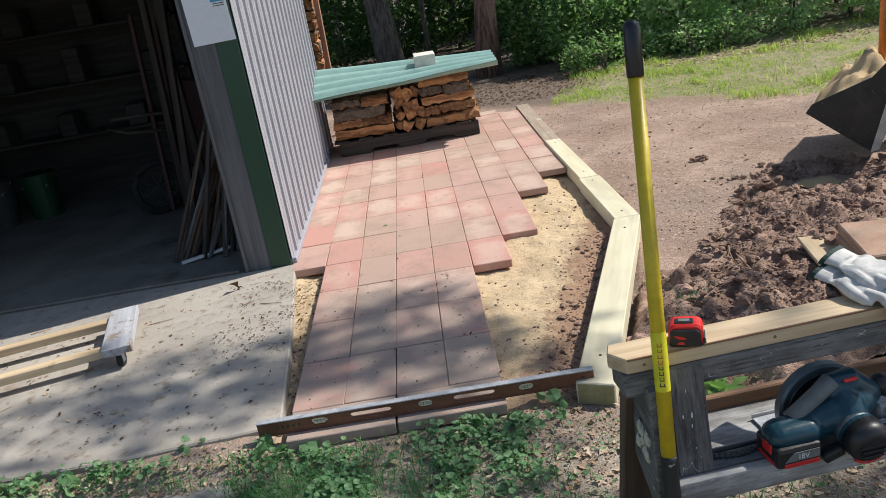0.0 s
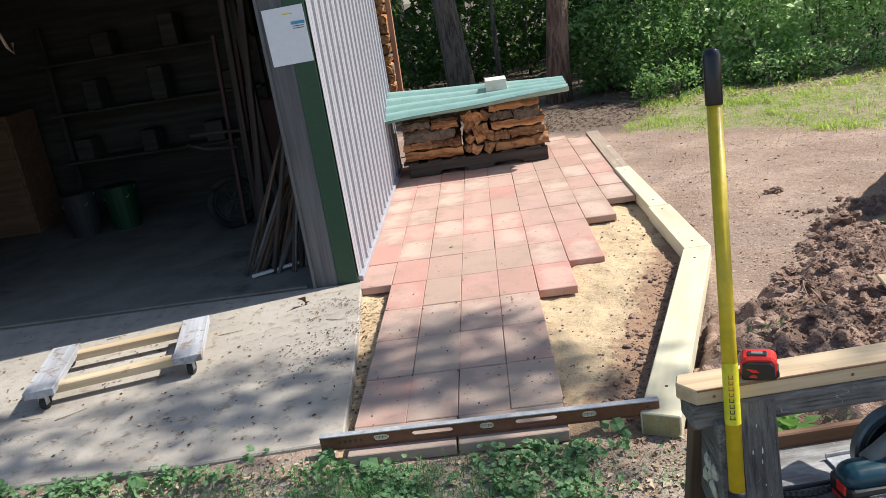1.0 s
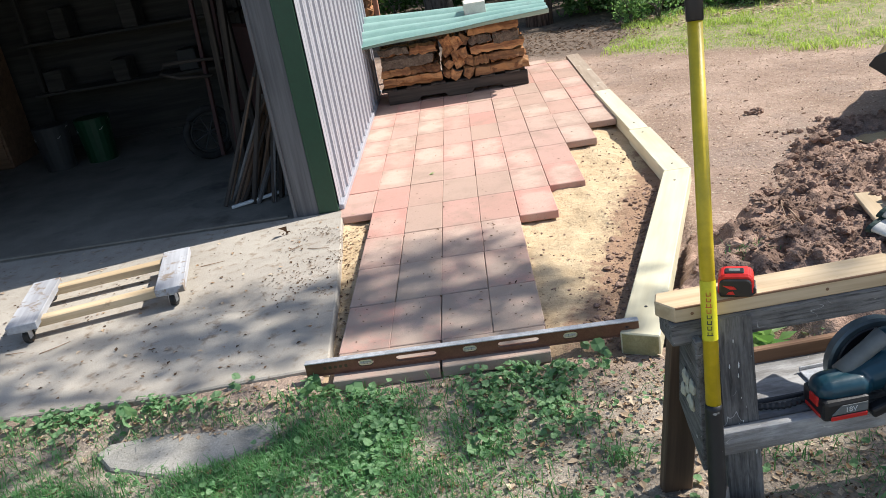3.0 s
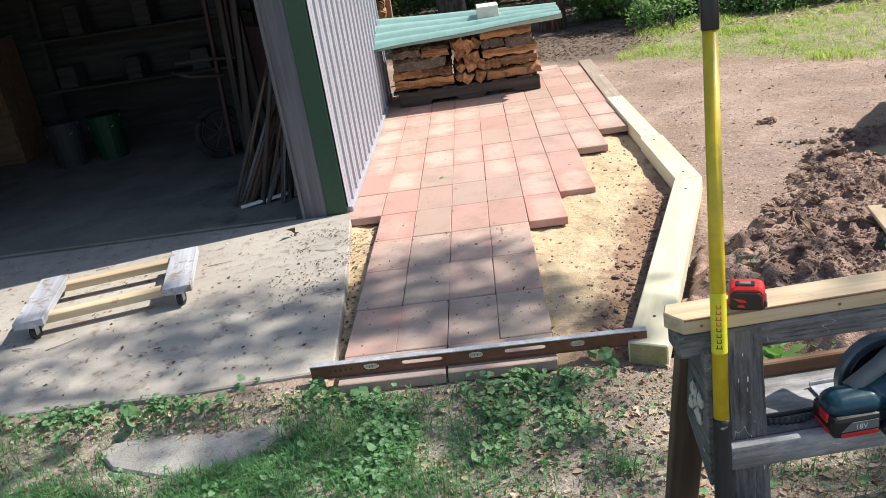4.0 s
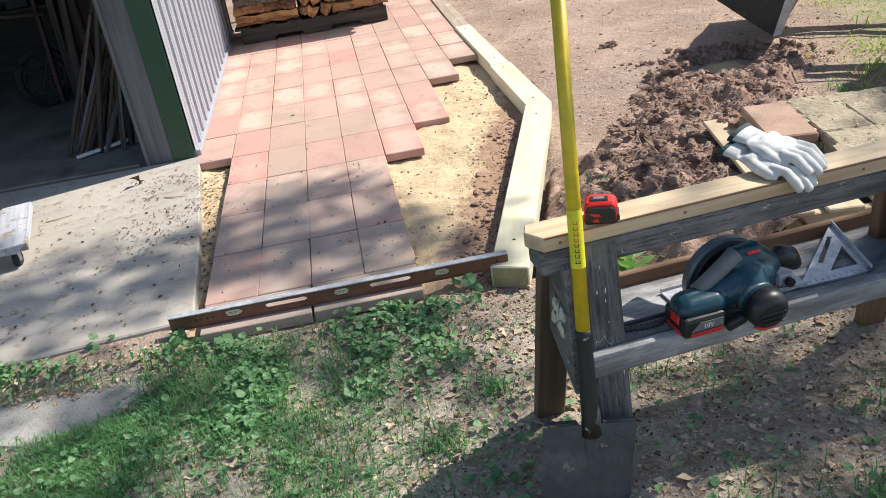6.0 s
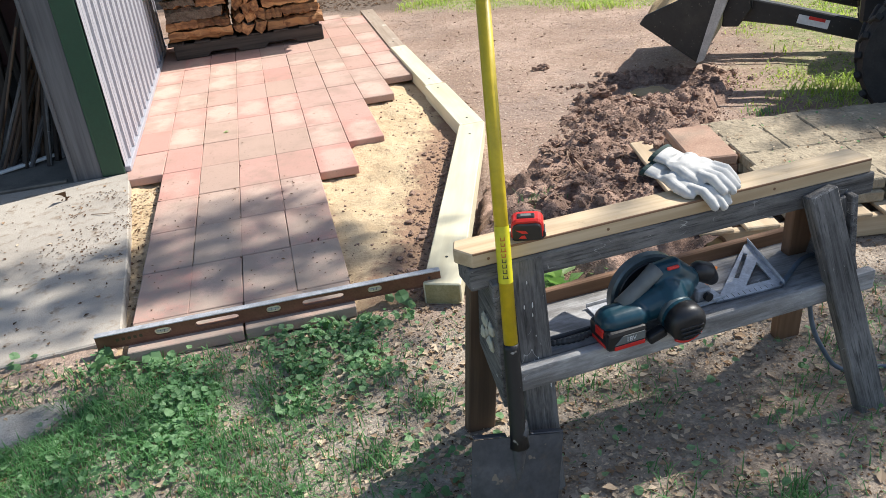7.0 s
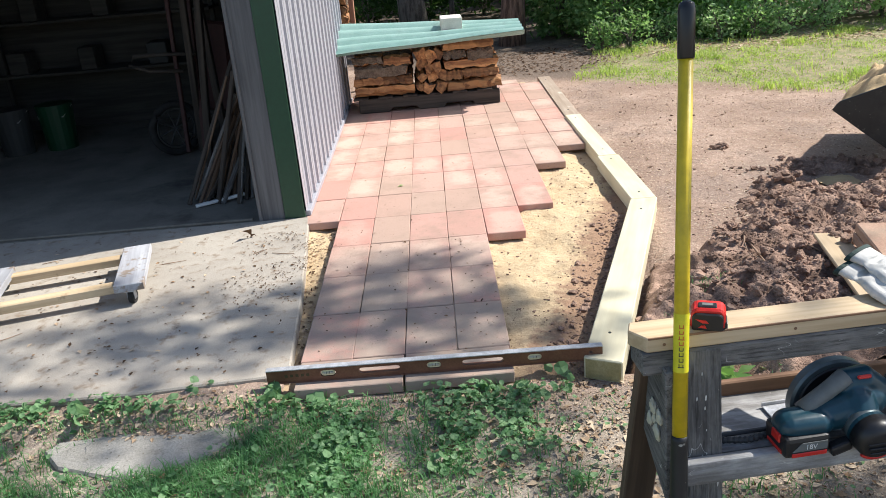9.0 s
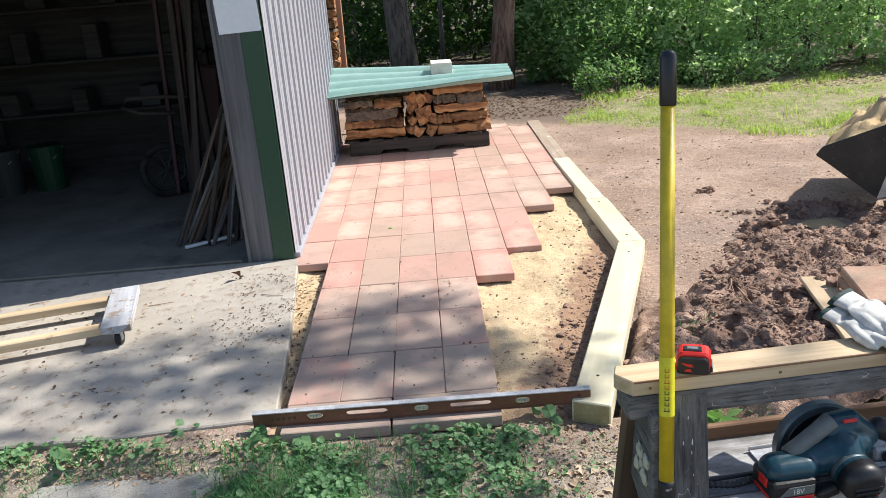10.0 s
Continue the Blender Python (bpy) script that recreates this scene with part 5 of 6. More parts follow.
part("bucket_floor", bm_box(.4, 1.1, .014, 0, 1, (-.165, .55, .115), turn=Matrix.Rotation(radians(33.5), 4, "Y")), M_TRACTOR, bk, at=TB)
part("bucket_back", bm_box(.014, 1.1, .5, 0, 1, (.07, .55, .25), turn=Matrix.Rotation(radians(13), 4, "Y")), M_TRACTOR, bk, at=TB)
part("worn_edge", bm_prism([(.0, -.003), (.044, .015), (.168, .375), (.2, .5), (.14, .5), (.1, .375)], .03, .003, "y"), M_WORN, bk, "worn bare steel edge", at=TB @ pose(.0, -.012, 0))
lb = bmesh.new()
bmesh.ops.create_grid(lb, x_segments=26, y_segments=44, size=1)
for v in lb.verts:
    u, w = v.co.x, v.co.y
    n = noise.noise(Vector((u * 2.2, w * 4, 3))) * .05 + noise.noise(Vector((u * 7, w * 12, 5))) * .015
    x = -.13 + u * .22
    edge = max(0, 1 - u * u) ** .6 * max(0, 1 - w * w) ** .4
    v.co = Vector((x, .55 + w * .535, .29 + .38 * (x + .13) + (.13 + n * 2.4) * edge))
part("sand_load", lb, M_CLEANSAND, tractor, "heap of yellow sand in the bucket", at=TB, smooth=True)
for s in (.12, .95):
    arm = part("loader_arm", bm_prism([(.12, .24), (.22, .36), (.5, .3), (.85, .22), (1.25, .3), (1.7, .75), (1.78, .7), (1.3, .18), (.9, .1), (.5, .19), (.24, .22)], .06, .006, "y"), M_TRACTOR, tractor, "black loader arm", at=TB @ pose(0, s, 0))
    part("cylinder", bm_tube([(.16, s, .46), (.7, s, .4), (1.35, s, .56)], [.022, .035, .035], 12), M_TRACTOR, arm, "hydraulic cylinder", at=TB, smooth=True)
    part("warning_sticker", bm_box(.17, .002, .05, 0, 1, (.62, s - .0315, .215), turn=Matrix.Rotation(radians(13), 4, "Y")), M_WHITE, arm, "white and red warning sticker", at=TB)
    part("sticker_band", bm_box(.09, .0025, .018, 0, 1, (.64, s - .0317, .228), turn=Matrix.Rotation(radians(13), 4, "Y")), M_RED, arm, at=TB)
    part("coupler", bm_prism([(.13, .2), (.22, .2), (.29, .3), (.28, .44), (.2, .5), (.14, .48)], .05, .006, "y"), M_TRACTOR, arm, "black bucket coupler plate", at=TB @ pose(0, s - .06, 0))
    part("hose", bm_tube([(.3, s - .03, .46), (.5, s - .05, .5), (.75, s - .04, .47), (1.1, s - .03, .56)], .011, 8), M_HOSE, arm, "black hydraulic hose", at=TB, smooth=True)
    part("pin", bm_tube([(.16, s - .05, .3), (.16, s + .05, .3)], .022, 10), M_WORN, arm, at=TB)


def wheel(centre, axis, rad, width, lugs, parent):
    d = Vector(axis).normalized()
    c = Vector(centre)
    tyre_r = [rad * .55, rad * .9, rad * .97, rad * .97, rad * .9, rad * .55]
    offs = [-.5, -.5, -.3, .3, .5, .5]
    ty = part("wheel", bm_tube([c + d * width * o * (.98 if i in (0, 5) else 1) for i, o in enumerate(offs)], tyre_r, 28), M_TYRE, parent, "black lugged tyre", smooth=False)
    side_ = d.cross(Vector((0, 0, 1))).normalized()
    for k in range(lugs):
        a = 2 * math.pi * k / lugs
        rd = side_ * math.cos(a) + Vector((0, 0, 1)) * math.sin(a)
        tg = d.cross(rd)
        for s in (-1, 1):
            mm = Matrix((d, tg, rd)).transposed().to_4x4()
            part("lug", bm_box(width * .5, .03, .03, .004, 1), M_TYRE, ty, at=Matrix.Translation(c + rd * rad * .965 + d * s * width * .24) @ mm @ pose(0, 0, 0, 0, 0, s * 28))
    part("rim", bm_tube([c - d * width * .46, c - d * width * .3, c + d * width * .3, c + d * width * .46], [rad * .55, rad * .45, rad * .45, rad * .55], 24), M_ORANGE, ty, "orange rim")


def on_tractor(x, y, z):
    return TB @ Vector((x, y, z - .1))


AXL = TB.to_3x3() @ Vector((0, 1, 0))
for s in (-.55, .75):
    wheel(on_tractor(1.2, s, .3), AXL, .355, .24, 22, tractor)
for s in (-.6, .8):
    wheel(on_tractor(2.55, s, .5), AXL, .56, .3, 18, tractor)
part("axle", bm_box(.1, 1.3, .1, .01, 1, (1.2, .1, .2)), M_TRACTOR, tractor, at=TB)
part("chassis", bm_box(1.9, .35, .25, .02, 1, (1.8, .1, .36)), M_TRACTOR, tractor, at=TB)
part("hood", bm_box(1.2, .55, .45, .06, 2, (1.6, .1, .75)), M_ORANGE, tractor, "orange hood", at=TB)
part("seat", bm_box(.4, .45, .5, .06, 2, (2.7, .1, .9)), M_DARK, tractor, "black seat", at=TB)
stake = thing("tool_handle", "orange-brown wooden tool handle stuck in the sand", "tool handle", (3.42, 2.02, .5))
part("handle", bm_tube([(3.42, 2.02, .42), (3.44, 2.03, 1.04), (3.441, 2.03, 1.05)], [.021, .02, .012], 12), M_ORANGE, stake, smooth=True)

# ---- dug earth ----
def mound(X, Y):
    """A low ridge of spoil from beside the timber to the loader bucket."""
    ax_, ay_, dx, dy = 1.9, .02, .52, .854
    along = np.clip((X - ax_) * dx + (Y - ay_) * dy, 0, 2.0)
    d = np.hypot(X - ax_ - along * dx, Y - ay_ - along * dy)
    d2 = np.hypot((X - 3.05) / 1.5, (Y - 1.72) / .8)
    d = d * (.78 + .22 * smooth(along, .5, 1.1))
    ragged = .34 * (fbm(X, Y, 3.6, 4, 55) - .5)
    edge = np.maximum(smooth(.5 - d + ragged, -.04, .2), .75 * smooth(.36 - d2 + ragged, -.04, .2))
    edge = edge * smooth(X - beam_line(Y), .15, .2) * (1 - .85 * np.exp(-((X - 2.86) / .24) ** 2 - ((Y - 1.66) / .17) ** 2))
    broken = np.abs(fbm(X, Y, 4.6, 4, 21) - .5) * 2
    crumbs = np.abs(fbm(X, Y, 17.0, 3, 43) - .5) * 2
    return -.12 + edge * (.09 + .15 * (fbm(X, Y, 2.4, 3, 31) - .45) + .1 * broken + .04 * crumbs + .024 * fbm(X, Y, 45.0, 3, 41))


dug = sheet("dug_earth", np.arange(1.25, 3.7, .0115), np.arange(-.35, 2.6, .0115), mound, M_CLOD, lambda x, y: mound(x, y) > -.105)
tagged(dug, "heap of damp brown dug earth", "earth", kind="stuff")
rr = random.Random(5)


def clod_shapes(sub):
    """Broken lumps: a rough ball cut by a few planes, with a crumbly skin."""
    out = []
    for k in range(9):
        b = bm_blob(1, 1, 1, sub, .35, 7.3 * k + sub, 1.4)
        for j in range(6):
            n = Vector((rr.gauss(0, 1), rr.gauss(0, 1), rr.gauss(0, 1))).normalized()
            cut = rr.uniform(.45, .8)
            for v in b.verts:
                over = v.co.dot(n) - cut
                if over > 0:
                    v.co -= n * over
        for v in b.verts:
            v.co += noise.noise_vector(v.co * 3.4 + Vector((k, j, 0))) * .16
        b.verts.index_update()
        out.append((np.array([v.co[:] for v in b.verts]), np.array([[v.index for v in f.verts] for f in b.faces])))
        b.free()
    return out


SHAPES = {k: clod_shapes(k) for k in (1, 2, 3)}
clod_v, clod_f, clod_n = [], [], 0


def add_clod(x, y, z, s, flat=.8, sub=1):
    global clod_n
    v, f = rr.choice(SHAPES[sub])
    a = rr.uniform(0, 6.28)
    w = v * np.array([s * rr.uniform(.8, 1.4), s * rr.uniform(.8, 1.4), s * flat])
    w = np.stack([w[:, 0] * math.cos(a) - w[:, 1] * math.sin(a), w[:, 0] * math.sin(a) + w[:, 1] * math.cos(a), w[:, 2]], 1) + np.array([x, y, z])
    clod_v.append(w)
    clod_f.append(f + clod_n)
    clod_n += len(v)


def height_at(f, x, y):
    return float(f(np.array(x), np.array(y)))


for k in range(7000):
    t = rr.uniform(-.1, 2.15)
    off = rr.gauss(0, .27)
    x, y = (1.9 + .52 * t + .854 * off, .02 + .854 * t - .52 * off) if k % 5 else (rr.gauss(3.1, .3), rr.gauss(1.75, .2))
    if x < height_at(lambda a, b: beam_line(b), x, y) + .17 or y < -.35:
        continue
    lying = height_at(mound, x, y)
    if (lying < -.1 and rr.random() < .8) or math.hypot((x - 2.86) / .24, (y - 1.66) / .17) < 1:
        continue
    s = rr.uniform(.003, .008) if rr.random() < .94 else rr.uniform(.009, .032)
    add_clod(x, y, max(lying, height_at(ground_height, x, y)) + s * .3, s, .8, 3 if s > .02 else (2 if s > .01 else 1))
for k in range(1500):
    x, y = rr.uniform(-.15, 1.6), rr.uniform(-.1, 3)
    d = height_at(lambda a, b: beam_line(b), x, y) - x
    if d < .01 or (d > .3 and rr.random() < .8):
        continue
    s = rr.uniform(.002, .008)
    add_clod(x, y, height_at(sand_height, x, y) + s * .3, s)
for k in range(50):
    x, y = (rr.uniform(.0, .8), rr.uniform(.0, 1.5)) if k % 3 else (rr.gauss(.74, .06), rr.uniform(0, 1.2))
    if x > .8:
        continue
    s = rr.uniform(.0015, .0045) if rr.random() < .85 else rr.uniform(.004, .008)
    add_clod(x, y, .002 + s * .3, s, .6)
for k in range(1500):
    x, y = rr.uniform(1.8, 5.0), rr.uniform(1.2, 5.2)
    s = rr.uniform(.002, .007) if rr.random() < .9 else rr.uniform(.006, .014)
    add_clod(x, y, height_at(ground_height, x, y) + s * .2, s, .7)
for k in range(5):
    add_clod(2.49 + rr.uniform(-.04, .04), 2.54 + rr.uniform(-.015, .015), -.03 + rr.uniform(-.01, .01), .03, .9, 3)
for x, y, s in ((2.52, 2.0, .05), (2.6, 1.87, .06), (2.66, 1.9, .05), (2.76, 2.12, .06), (2.07, 1.12, .07), (2.0, 1.08, .05), (2.26, 1.4, .06), (2.34, 1.04, .06), (2.5, 1.6, .06), (2.4, 1.66, .05), (1.95, .8, .05), (1.85, .45, .05), (2.05, .5, .05), (1.78, .75, .045)):
    for k in range(5):
        add_clod(x + rr.gauss(0, s * .6), y + rr.gauss(0, s * .5), max(height_at(mound, x, y), height_at(ground_height, x, y)) + s * .25, s * rr.uniform(.2, .5), .7, 3)
for k in range(520):
    y = rr.uniform(-.15, 1.5)
    d = abs(rr.gauss(.02, .07)) + .01
    s = rr.uniform(.003, .009) if rr.random() < .85 else rr.uniform(.009, .02)
    x = height_at(lambda a, b: beam_line(b), 0, y) - d
    add_clod(x, y, height_at(sand_height, x, y) + s * .25, s, .75, 2 if s > .009 else 1)
clod_me = bpy.data.meshes.new("soil_clods")
clod_me.from_pydata(np.concatenate(clod_v).tolist(), [], np.concatenate(clod_f).tolist())
spill = sheet("spilled_sand", np.arange(2.4, 3.3, .012), np.arange(1.3, 2.05, .012), lambda X, Y: np.maximum(mound(X, Y), ground_height(X, Y)) + .006 + .014 * (fbm(X, Y, 18, 3, 61) - .3),
              M_CLEANSAND, lambda x, y: np.hypot((x - 2.83 - .6 * (y - 1.62)) / .26, (y - 1.64) / .2) + .7 * (fbm(x, y, 5, 3, 62) - .5) < .68)
tagged(spill, "thin spill of pale sand over the dug earth", "sand", kind="stuff")
tagged(part("soil_clods", clod_me, M_CLOD), "loose brown clods of earth", "earth", kind="stuff")
for k in range(5):
    x, y, ang = rr.uniform(1.9, 2.3), rr.uniform(.2, 1.4), rr.uniform(0, 6)
    pts = [(x + t * .25 * math.cos(ang + .3 * t), y + t * .25 * math.sin(ang + .3 * t), max(height_at(mound, x + t * .25 * math.cos(ang), y + t * .25 * math.sin(ang)), -.05) + .012) for t in (0, .3, .6, 1)]
    tagged(part("twig", bm_tube(pts, [.004, .0035, .003, .001], 6), M_TWIG), "thin dry twig on the earth", "twig", "twigs")
pts = [(x, y, height_at(mound, x, y) + .016) for x, y in ((1.994, .964), (2.01, .75), (2.02, .55), (2.007, .294))]
tagged(part("twig", bm_tube(pts, [.005, .0045, .004, .002], 6), M_TWIG), "long pale twig on the earth", "twig", "twigs")

# ---- shed contents ----
# dark woods throughout, so the shed's dimness sits in the colour
for k in range(24):
    x = -1.0 + .017 * k + r.uniform(-.02, .02)
    top = -.66 + r.uniform(-.05, .03) + .004 * k
    mt = r.choice((M_DARKLEG, M_SKID, M_GREYWOOD, M_SKID, M_GREYWOOD, M_DARKLEG))
    ob = board("stick", (x, 2.1 + r.uniform(0, .2), .0), (top, 2.42 + r.uniform(-.1, .15), r.uniform(.42, .85)), r.uniform(.015, .035), r.uniform(.012, .022), mt)
    tagged(ob, "thin wooden stake leaning inside the shed", "stake", "leaning stakes")
tagged(board("trim_offcut", (-.945, 2.09, .012), (-.655, 2.21, .03), .03, .018, M_WHITE), "white trim offcut on the shed floor", "offcut")
M_RUSTRED = plain("dull red painted steel", (0.06, 0.022, 0.02), 0.7)
barrow = thing("wheelbarrow", "old red wheelbarrow stored upright in the shed", "wheelbarrow", (-1.42, 3.55, 0))
HUB, TURNED = Vector((-1.43, 3.52, .215)), Matrix.Rotation(radians(38), 3, "Z")
hoop = [HUB + TURNED @ Vector((.185 * math.cos(a), 0, .185 * math.sin(a))) for a in np.linspace(0, 2 * math.pi, 33)]
bw = part("wheel", bm_tube(hoop, .03, 10, cap=False), M_TYRE, barrow, "black rubber tyre", smooth=True)
part("rim", bm_tube([HUB + TURNED @ Vector((.15 * math.cos(a), 0, .15 * math.sin(a))) for a in np.linspace(0, 2 * math.pi, 33)], .012, 8, cap=False), M_DIMGREY, bw, "grey wheel rim", smooth=True)
for k in range(4):
    a = k * math.pi / 4 + .3
    part("spoke", bm_tube([HUB - TURNED @ Vector((.15 * math.cos(a), 0, .15 * math.sin(a))), HUB + TURNED @ Vector((.15 * math.cos(a), 0, .15 * math.sin(a)))], .006, 6), M_DIMGREY, bw)
for dx in (-.06, .07):
    board("frame_bar", (-1.3 + dx, 3.5, .02), (-1.24 + dx * 1.3, 3.62, 1.5), .04, .03, M_RUSTRED, barrow, "dull red frame bar", up=(1, 0, 0))
part("tray", bm_prism([(-.16, .3), (.12, .26), (.16, .95), (-.1, 1.0)], .06, .02, "y"), M_RUSTRED, barrow, "dull red steel tray on edge", at=pose(-1.12, 3.75, 0))
part("handle", bm_tube([(-1.25, 3.4, .66), (-1.5, 3.38, .68), (-1.64, 3.4, .73), (-1.6, 3.42, .79), (-1.4, 3.42, .79), (-1.15, 3.45, .77)], .014, 8), M_SKID, barrow, smooth=True)
for p, q in (((-1.1, 3.1, 0), (-.86, 3.0, 1.9)), ((-1.28, 3.6, 0), (-1.05, 3.2, 2.1)), ((-1.0, 3.3, 0), (-1.06, 3.4, 2.2))):
    tagged(board("timber_prop", p, q, .06, .045, M_SKID, up=(1, 0, 0)), "dark timber leaning in the shed", "timber", "leaning timbers")


def pail(at, rad, h, mt, label):
    b = thing("bucket", label, "bucket", at)
    x, y, z = at
    part("pail", bm_tube([(x, y, z), (x, y, z + h), (x, y, z + h - .01), (x, y, z + .02)], [rad * .82, rad, rad * .95, rad * .8], 20), mt, b)
    part("bail", bm_tube([(x - rad, y, z + h - .02), (x - rad * .7, y - rad * .7, z + h - .1), (x + rad * .7, y - rad * .7, z + h - .1), (x + rad, y, z + h - .02)], .004, 6), M_WORN, b)


pail((-2.95, 4.05, 0), .15, .38, M_DIMGREY, "grey plastic bucket on the shed floor")
pail((-2.62, 4.15, 0), .15, .38, M_BUCKETG, "green plastic bucket on the shed floor")
cab = thing("cupboard", "orange-brown wooden cupboard in the shed", "cupboard", (-4.0, 4.4, 0))
part("carcass", bm_box(.9, .5, 1.1, .01, 1, (-4.0, 4.6, .55)), M_BROWN, cab)
for s in (-.22, .22):
    dr = part("door", bm_box(.42, .02, 1.0, .004, 1, (-4.0 + s, 4.345, .55)), M_BROWN, cab)
    part("knob", bm_blob(.015, .015, .015, 2, 0, 0, 1, (-4.0 + s * .3, 4.325, .6)), M_WORN, dr)
# added shelf and boxes for vague shapes, with dimness in their colour
shelf = thing("storage_shelf", "added storage shelf at the back of the shed", "shelf", (-2.3, 4.8, 0))
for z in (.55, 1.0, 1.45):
    board("shelf_board", (-3.3, 4.82, z), (-1.3, 4.82, z), .35, .025, M_DIMBOARD, shelf)
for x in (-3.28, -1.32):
    board("upright", (x, 4.82, 0), (x, 4.82, 1.8), .06, .04, M_DIMBOARD, shelf, up=(1, 0, 0))
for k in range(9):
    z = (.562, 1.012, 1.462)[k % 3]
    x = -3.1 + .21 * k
    ob = part("storage_box", bm_box(r.uniform(.14, .19), .22, r.uniform(.15, .3), .008, 1), r.choice((M_DIMBOARD, M_DIMGREY, M_DIMBOARD, M_DIMBOARD)), at=pose(x, 4.8, 0))
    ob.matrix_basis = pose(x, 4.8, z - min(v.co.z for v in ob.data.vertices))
    tagged(ob, "near-black storage box on the added shelf", "box", "shelf boxes")
tagged(part("rope", bm_tube([(-2.03, 1.79, 2.17), (-2.03, 1.95, 1.75), (-2.02, 2.0, 1.62), (-1.99, 2.0, 1.58), (-1.98, 2.0, 1.64)], .009, 8), M_TWIG, smooth=True), "pale frayed rope hanging in the doorway", "rope")

# ---- trees and shrubs ----
nrg = np.random.default_rng(7)


def tree(at, lean, height, rad, mt, label, crown_pts, leaf, mat_leaf, limbs=(), flare=1.35):
    x, y, z = at
    t = thing("tree", label, "tree", at)
    n = 14
    pts = [(x + lean[0] * k / n * height, y + lean[1] * k / n * height, z - .1 + height * k / n) for k in range(n + 1)]
    rads = [rad * (1 + (flare - 1) * math.exp(-k * 1.1)) * (1 - .45 * k / n) for k in range(n + 1)]
    b = bm_tube(pts, rads, 26)
    for v in b.verts:
        ang = math.atan2(v.co.y - y, v.co.x - x)
        v.co += Vector((math.cos(ang), math.sin(ang), 0)) * rad * .14 * noise.noise(Vector((ang * 4, v.co.z * 1.3, rad * 9)))
    tr = part("trunk", b, mt, t, smooth=True)
    for p, q, r0 in limbs:
        m_ = [Vector(p).lerp(Vector(q), f) + Vector((0, 0, .25 * math.sin(f * 3))) for f in (0, .33, .66, 1)]
        part("limb", bm_tube(m_, [r0, r0 * .7, r0 * .45, r0 * .2], 10), mt, tr, smooth=True)
    if crown_pts is not None:
        part("crown", leaves_mesh("crown", crown_pts, leaf, mat_leaf, .62, .25, nrg), mat_leaf, t)
    return t


def clumps(centre, radii, n_clump, per, spread, shell_=.35):
    """Points in clumps spread through an ellipsoid, denser to its outside."""
    d = nrg.normal(size=(n_clump, 3))
    d /= np.linalg.norm(d, axis=1)[:, None]
    rr_ = (shell_ + (1 - shell_) * nrg.random(n_clump)) ** .7
    c = np.array(centre) + d * rr_[:, None] * np.array(radii)
    return (c[:, None, :] + nrg.normal(size=(n_clump, per, 3)) * spread).reshape(-1, 3)


tree((.40, 9.5, -.03), (-.075, .02), 11, .165, M_TRUNK, "large grey-barked tree at the wood's edge", clumps((-.3, 10, 10.5), (3.4, 3, 2), 120, 26, .32), .2, M_DEEP)
tree((1.63, 8.0, -.03), (.085, .03), 11, .135, M_TRUNK_RED, "red-brown shaggy-barked tree at the wood's edge", clumps((2.4, 8.8, 10.2), (3, 2.6, 1.8), 110, 26, .32), .2, M_DEEP)
for x, y, rad in ((-1.6, 10.6, .1), (3.1, 10.2, .07), (4.6, 10.8, .1), (6.4, 11.2, .12), (-.6, 12.4, .12), (2.2, 12.2, .1), (8.2, 11.5, .13), (.95, 10.2, .035), (2.65, 9.1, .03)):
    tree((x, y, -.03), (nrg.uniform(-.05, .05), .02), 10, rad, M_TRUNK, "slender woodland tree in shade", clumps((x, y + .3, 10), (1.8, 1.8, 1.6), 45, 24, .32), .22, M_DEEP)
# unseen tall shade tree east of the yard; crown placed to dapple the patio front
def shade_wanted(x, y):
    """How thick the crown is along the sunbeam that ends at this place on the ground."""
    rim = .5 + .42 * smooth(x, -1.4, -.1) - .55 * smooth(x, .75, 1.05) + .3 * (fbm(x, y, 2.2, 3, 91) - .5)
    inside = smooth(rim - y, -.05, .16)
    holes = smooth(fbm(x, y, 3.1, 3, 95), .38, .56)
    thick = .17 + .3 * smooth(x, .8, 1.3) * smooth(-y, .65, .85) + .45 * smooth(x, 1.5, 1.8) * smooth(-y, .8, 1.0) - .12 * smooth(x, .5, .8) * smooth(-y, .3, .5) + .32 * smooth(y, -.2, .1) + .45 * smooth(-x, .05, .4) * smooth(y, -.25, .05)
    thick = thick * (1 - .75 * np.exp(-((x - .95) / .28) ** 2 - ((y + .3) / .22) ** 2))
    thick = thick * (1 - smooth(x, 1.7, 2.1) * smooth(y, -.6, -.3))
    # extra crown above the spare pavers, added for the shade on them
    beyond = .8 * smooth(x, 2.8, 3.0) * smooth(y, -.7, -.4) * smooth(-y, -.85, -.6)
    return np.maximum(inside * np.clip(thick * (.5 + .9 * holes), 0, 1), beyond)


def crown_over(n, x0, x1, y0, y1, per, spread):
    x, y = nrg.uniform(x0, x1, n), nrg.uniform(y0, y1, n)
    k = nrg.random(n) < shade_wanted(x, y)
    x, y = x[k], y[k]
    z = nrg.uniform(6.6, 8.6, len(x))
    c = np.stack([x + z * SUN_DIR.x / SUN_DIR.z, y + z * SUN_DIR.y / SUN_DIR.z, z], 1)
    return (c[:, None, :] + nrg.normal(size=(len(c), per, 3)) * spread).reshape(-1, 3)


